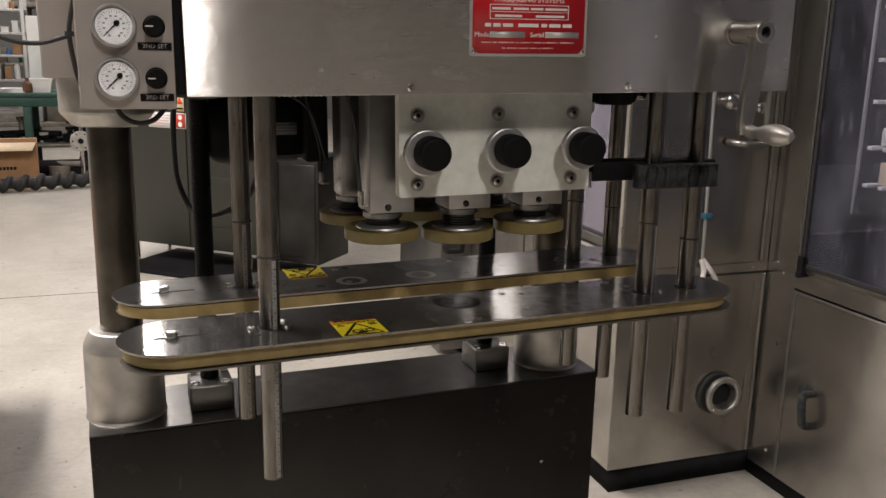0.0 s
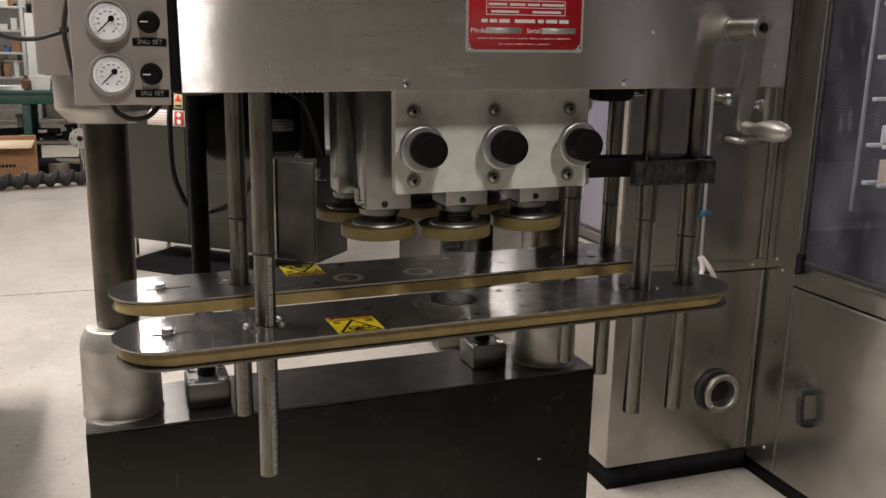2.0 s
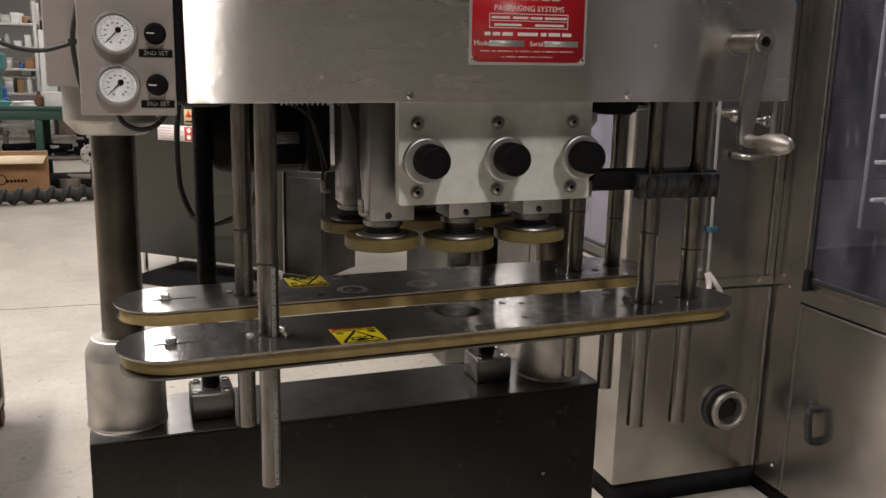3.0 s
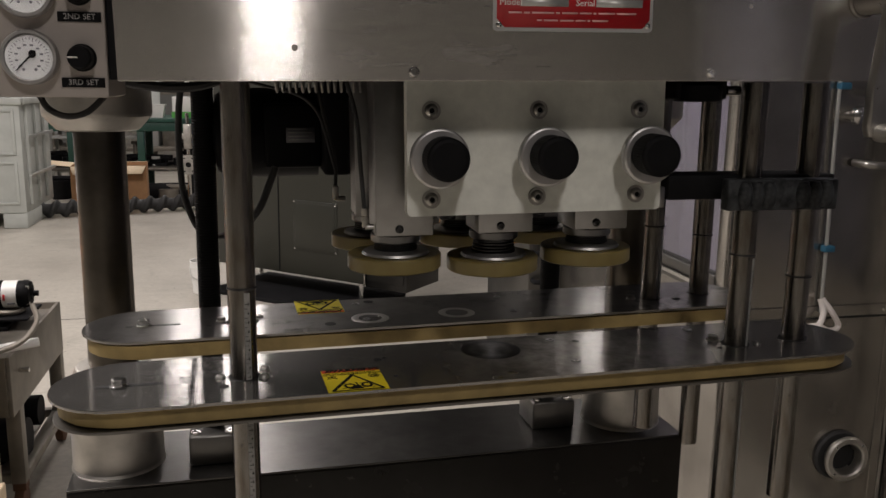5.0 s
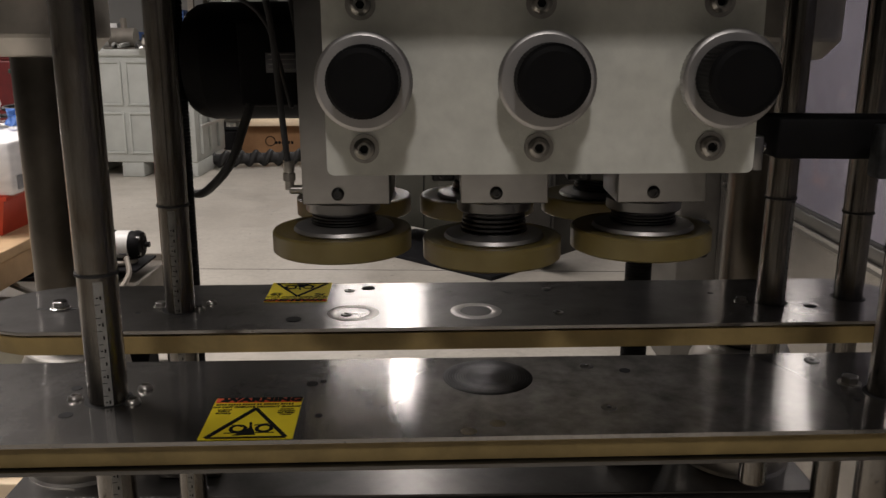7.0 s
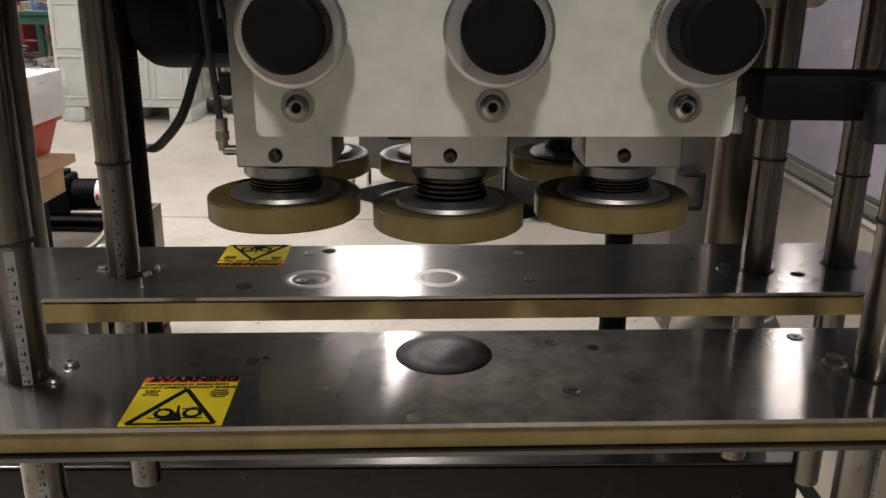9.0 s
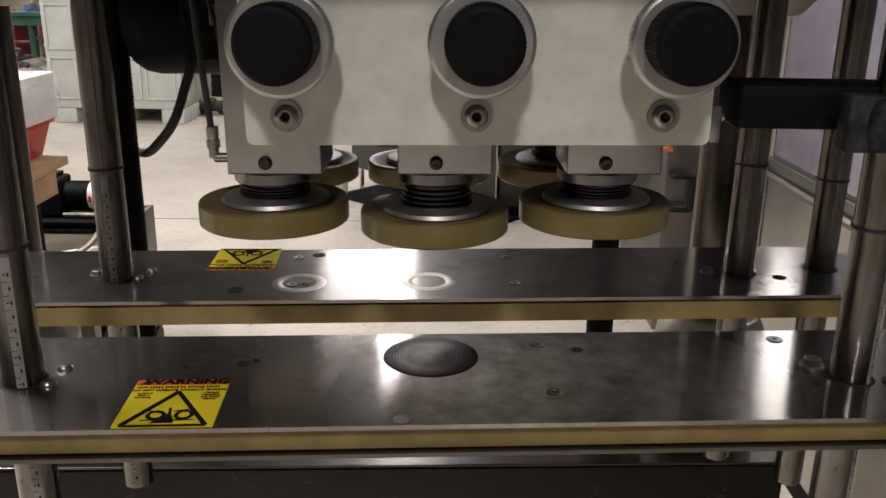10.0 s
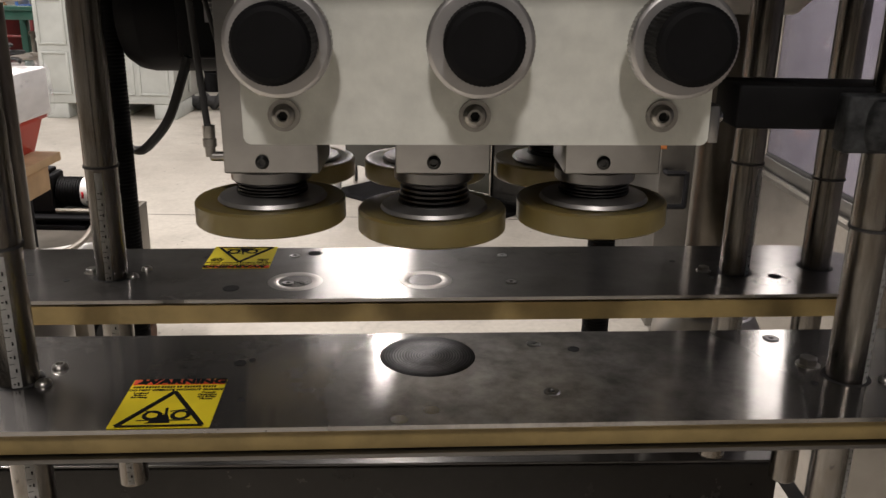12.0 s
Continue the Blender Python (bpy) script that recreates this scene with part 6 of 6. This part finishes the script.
# rack beyond the bench
tub = thing("white_tub", (-1.0, 10.78, 0.89), "white plastic tub standing on the workbench", "tub")
part("tub_body", moved(lathe([(0, 0), (0.16, 0), (0.20, 0.14), (0.215, 0.142), (0.215, 0.152), (0.19, 0.152), (0.15, 0.008), (0, 0.008)], steps=4), Matrix.Translation((-1.0, 10.78, 0.89)) @ Matrix.Diagonal((0.85, 0.6, 1, 1)) @ Matrix.Rotation(radians(45), 4, "Z")), WHITE_PLASTIC, tub, smooth=0)
solo("paper_stack", join(*[moved(block(-0.14, 0.14, -0.10, 0.10, 0.012 * k, 0.012 * k + 0.011, 0.002), pose(-1.27, 10.76, 0.89, 0, 0, 9 * k - 12)) for k in range(4)]), WHITE_PLASTIC, "untidy stack of white paper on the workbench", "papers")
solo("brown_bottle", lathe([(0, 0), (0.045, 0), (0.05, 0.01), (0.05, 0.10), (0.02, 0.13), (0.02, 0.16), (0, 0.16)], (-1.13, 10.68, 0.89), steps=18), BROWN, "small brown bottle on the workbench", "bottle")
# dark machine parts stacked under the bench
for i in range(22):
    bx, by = -3.9 + 0.19 * i + rnd.uniform(-0.05, 0.05), rnd.uniform(10.72, 11.2)
    w, h = rnd.uniform(0.10, 0.24), rnd.uniform(0.10, 0.36)
    if i % 2:
        solo("spare_part", moved(join(block(-w, w, -0.10, 0.10, 0, h * 0.35, 0.01), block(-w * 0.3, w * 0.5, -0.08, 0.08, h * 0.351, h * 0.8, 0.01), rod(0.035, -w * 0.9, w * 1.1, (0, 0, h * 0.9), "x"), rod(0.02, h * 0.2, h * 0.95, (w * 0.7, 0))), pose(bx, by, 0.31, 0, 0, rnd.uniform(-35, 35))), BLACK_MATT, "dark greasy spare part stored under the workbench", "part", "spare parts")
    else:
        solo("spare_part", moved(join(rod(0.05 + 0.3 * w, 0, h, (0, 0, 0), steps=20), rod(0.03, -w, w, (0, 0, h + 0.02), "x"), block(-w, -w * 0.5, -0.04, 0.04, 0, h * 0.7, 0.006)), pose(bx, by - 0.5, 0.0, 0, 0, rnd.uniform(-35, 35))), BLACK_MATT if i % 4 else CART_STEEL, "dark greasy spare part on the floor", "part", "spare parts")
rack = thing("storage_rack", (-2.0, 13.6, 0), "tall grey storage rack filled with parts", "rack")
for rx0 in (-5.0, -3.2, -1.4, 0.4):
    for ry0 in (13.2, 14.0):
        part("upright", block(rx0 - 0.04, rx0 + 0.04, ry0 - 0.04, ry0 + 0.04, 0, 3.2, 0.004), CART_STEEL, rack)
for rz0 in (0.3, 1.1, 1.9, 2.7):
    part("shelf", block(-5.04, 0.44, 13.16, 14.04, rz0, rz0 + 0.06, 0.004), CART_STEEL, rack)
for i in range(30):
    bx, rz0 = -4.8 + 0.34 * (i % 15) + rnd.uniform(-0.04, 0.04), (0.36, 1.16)[i // 15]
    w, h = rnd.uniform(0.1, 0.16), rnd.uniform(0.12, 0.5)
    solo("stored_box", moved(block(-w, w, -0.2, 0.2, 0, h, 0.006), pose(bx, 13.5, rz0, 0, 0, rnd.uniform(-6, 6))), MATS[rnd.randrange(len(MATS))] if i % 15 not in (6, 7, 8) else CART_STEEL, "box of parts on the storage rack", "box", "rack boxes")

# parts shelf behind the bench
ps = thing("parts_shelf", (-1.75, 12.3, 0), "pale steel shelf crowded with small parts", "shelf")
for px in (-2.45, -1.28):
    for py in (12.12, 12.48):
        part("upright", block(px - 0.02, px + 0.02, py - 0.02, py + 0.02, 0.0, 2.1, 0.002), PALE_STEEL, ps)
for pz in (0.55, 0.95, 1.25, 1.52, 1.80):
    part("shelf", block(-2.47, -1.26, 12.10, 12.50, pz, pz + 0.03, 0.003), PALE_STEEL, ps)
for i in range(40):
    pz = (0.98, 1.28, 1.55, 1.83)[i % 4]
    px, w, h = -2.40 + 0.113 * (i // 4) + rnd.uniform(-0.02, 0.02), rnd.uniform(0.03, 0.055), rnd.uniform(0.06, 0.19)
    mt = (WHITE_PLASTIC, PALE_STEEL, BLUE, BLACK_MATT, WHITE_PLASTIC, CARD, PALE_STEEL)[rnd.randrange(7)]
    if i % 3:
        solo("parts_box", moved(join(block(-w, w, -0.12, 0.12, 0, h * 0.8, 0.004), block(-w - 0.004, w + 0.004, -0.125, 0.125, h * 0.8, h, 0.003)), pose(px, 12.27, pz, 0, 0, rnd.uniform(-8, 8))), mt, "lidded parts box on the pale steel shelf", "box", "shelf stores")
    else:
        solo("parts_can", lathe([(0, 0), (w, 0), (w, h * 0.85), (w * 0.6, h * 0.92), (w * 0.5, h), (0, h)], (px, 12.22, pz), steps=16), mt, "round can on the pale steel shelf", "can", "shelf cans")
# pallet far behind
pf = thing("timber_pallet", (2.3, 8.6, 0), "raw timber pallet standing on the floor", "pallet")
for i in range(6):
    part("plank", block(1.75, 2.95, 8.2 + 0.16 * i, 8.31 + 0.16 * i, 0.12, 0.145, 0.003), WOOD, pf)
for bx in (1.77, 2.30, 2.84):
    part("bearer", block(bx, bx + 0.09, 8.2, 9.11, 0.0, 0.119, 0.003), WOOD, pf)

# clutter beyond the bin and the bench
solo("display_board", block(-1.170, -1.004, 11.40, 11.44, 0.89, 1.735, 0.006), WHITE_PLASTIC, "tall white board standing at the back of the bench", "board")
solo("display_board", block(-0.45, -0.33, 10.9, 10.94, 0.89, 1.32, 0.006), WHITE_PLASTIC, "white board standing on the bench", "board")
solo("green_carton", join(block(-0.80, -0.54, 10.66, 10.86, 0.89, 0.96, 0.004)), plain("green_print", (0.08, 0.36, 0.06), 0.5), "white and green printed carton on the bench", "carton")
solo("white_carton", block(-0.79, -0.55, 10.67, 10.85, 0.961, 1.13, 0.004), WHITE_PLASTIC, "plain white carton on the bench", "carton")
solo("drill_press", join(lathe([(0, 0.0), (0.15, 0.0), (0.15, 0.03), (0.05, 0.05), (0.045, 0.55), (0, 0.55)], (-1.58, 10.95, 0.89), steps=20), block(-1.68, -1.48, 10.74, 11.02, 1.27, 1.46, 0.02), rod(0.04, 1.13, 1.27, (-1.58, 10.79), steps=16)), plain("teal_enamel", (0.06, 0.22, 0.20), 0.4, 0.15, 6), "old teal bench drill press on the workbench", "drill press")
tr = thing("hand_truck", (-4.2, 10.6, 0), "dark red hand truck with black wheels", "hand truck")
RED_DARK = plain("dark_red_paint", (0.11, 0.012, 0.012), 0.5, 0.2, 8)
for dx in (-0.2, 0.2):
    part("rail", sweep([(-4.1 + dx, 10.55, 0.15), (-4.1 + dx, 10.62, 0.7), (-4.1 + dx, 10.74, 1.25), (-4.1 + dx * 0.8, 10.90, 1.36)], 0.018, 8), RED_DARK, tr)
    part("wheel", lathe([(0.03, -0.03), (0.11, -0.03), (0.125, -0.015), (0.125, 0.015), (0.11, 0.03), (0.03, 0.03)], (-4.1 + 1.25 * dx, 10.62, 0.125), "x", 24, closed=True), BLACK_RUBBER, tr)
for hz in (0.3, 0.6, 0.9, 1.15):
    part("rung", sweep([(-4.3, 10.58 + 0.1 * hz, hz), (-3.9, 10.58 + 0.1 * hz, hz)], 0.014, 8, 1), RED_DARK, tr)
part("toe_plate", block(-4.32, -3.88, 10.36, 10.58, 0.02, 0.03, 0.002), CART_STEEL, tr)
tr.location = (-5.35, 12.6, 0.0)
tr.scale = (1.35, 1.35, 1.35)
solo("red_press", join(block(-6.1, -5.5, 13.0, 13.6, 0.0, 0.9, 0.02), block(-5.95, -5.6, 13.05, 13.5, 0.901, 1.7, 0.02), rod(0.08, 0, 0.5, (-5.8, 12.99, 1.3), "-y")), RED_DARK, "dark red press standing far back", "machine")
solo("yellow_strap", block(-5.94, -5.61, 13.02, 13.0495, 1.0, 1.035, 0.004), YELLOW, "yellow marker strip on the press", "strip")
solo("black_hoist", join(block(-5.3, -4.9, 13.6, 14.0, 0.0, 0.5, 0.02), rod(0.14, 0, 0.4, (-5.3, 13.7, 0.66), "x"), rod(0.05, 0.5, 1.8, (-5.1, 13.8))), BLACK_MATT, "black hoist motor on the floor", "hoist")
for i, (gx, gy, w, h, mt) in enumerate(((-7.4, 13.2, 0.3, 1.3, BLACK_MATT), (-3.55, 10.9, 0.22, 1.1, GREEN_BENCH), (-6.9, 11.6, 0.35, 1.6, CART_STEEL), (-3.0, 12.4, 0.35, 1.4, BLACK_MATT), (-6.4, 10.8, 0.4, 1.2, GREEN_BENCH))):
    solo("idle_machine", join(block(gx - w, gx + w, gy - 0.25, gy + 0.25, 0.0, h * 0.55, 0.02), block(gx - w * 0.6, gx + w * 0.5, gy - 0.2, gy + 0.2, h * 0.551, h * 0.8, 0.02), rod(0.06, h * 0.8, h, (gx - 0.05, gy)), rod(0.05, 0, w, (gx, gy - 0.05, h * 0.9), "x")), mt, "idle dark machine standing in the hall", "machine", "idle machines")
solo("bin_motor", join(rod(0.09, 0, 0.24, (-2.75, 8.95, 1.26), "x"), block(-2.80, -2.5, 8.86, 9.04, 1.14, 1.17, 0.004), rod(0.03, 1.3, 1.44, (-2.62, 8.95))), CART_STEEL, "grimy motor lying on the pallet bin", "motor")
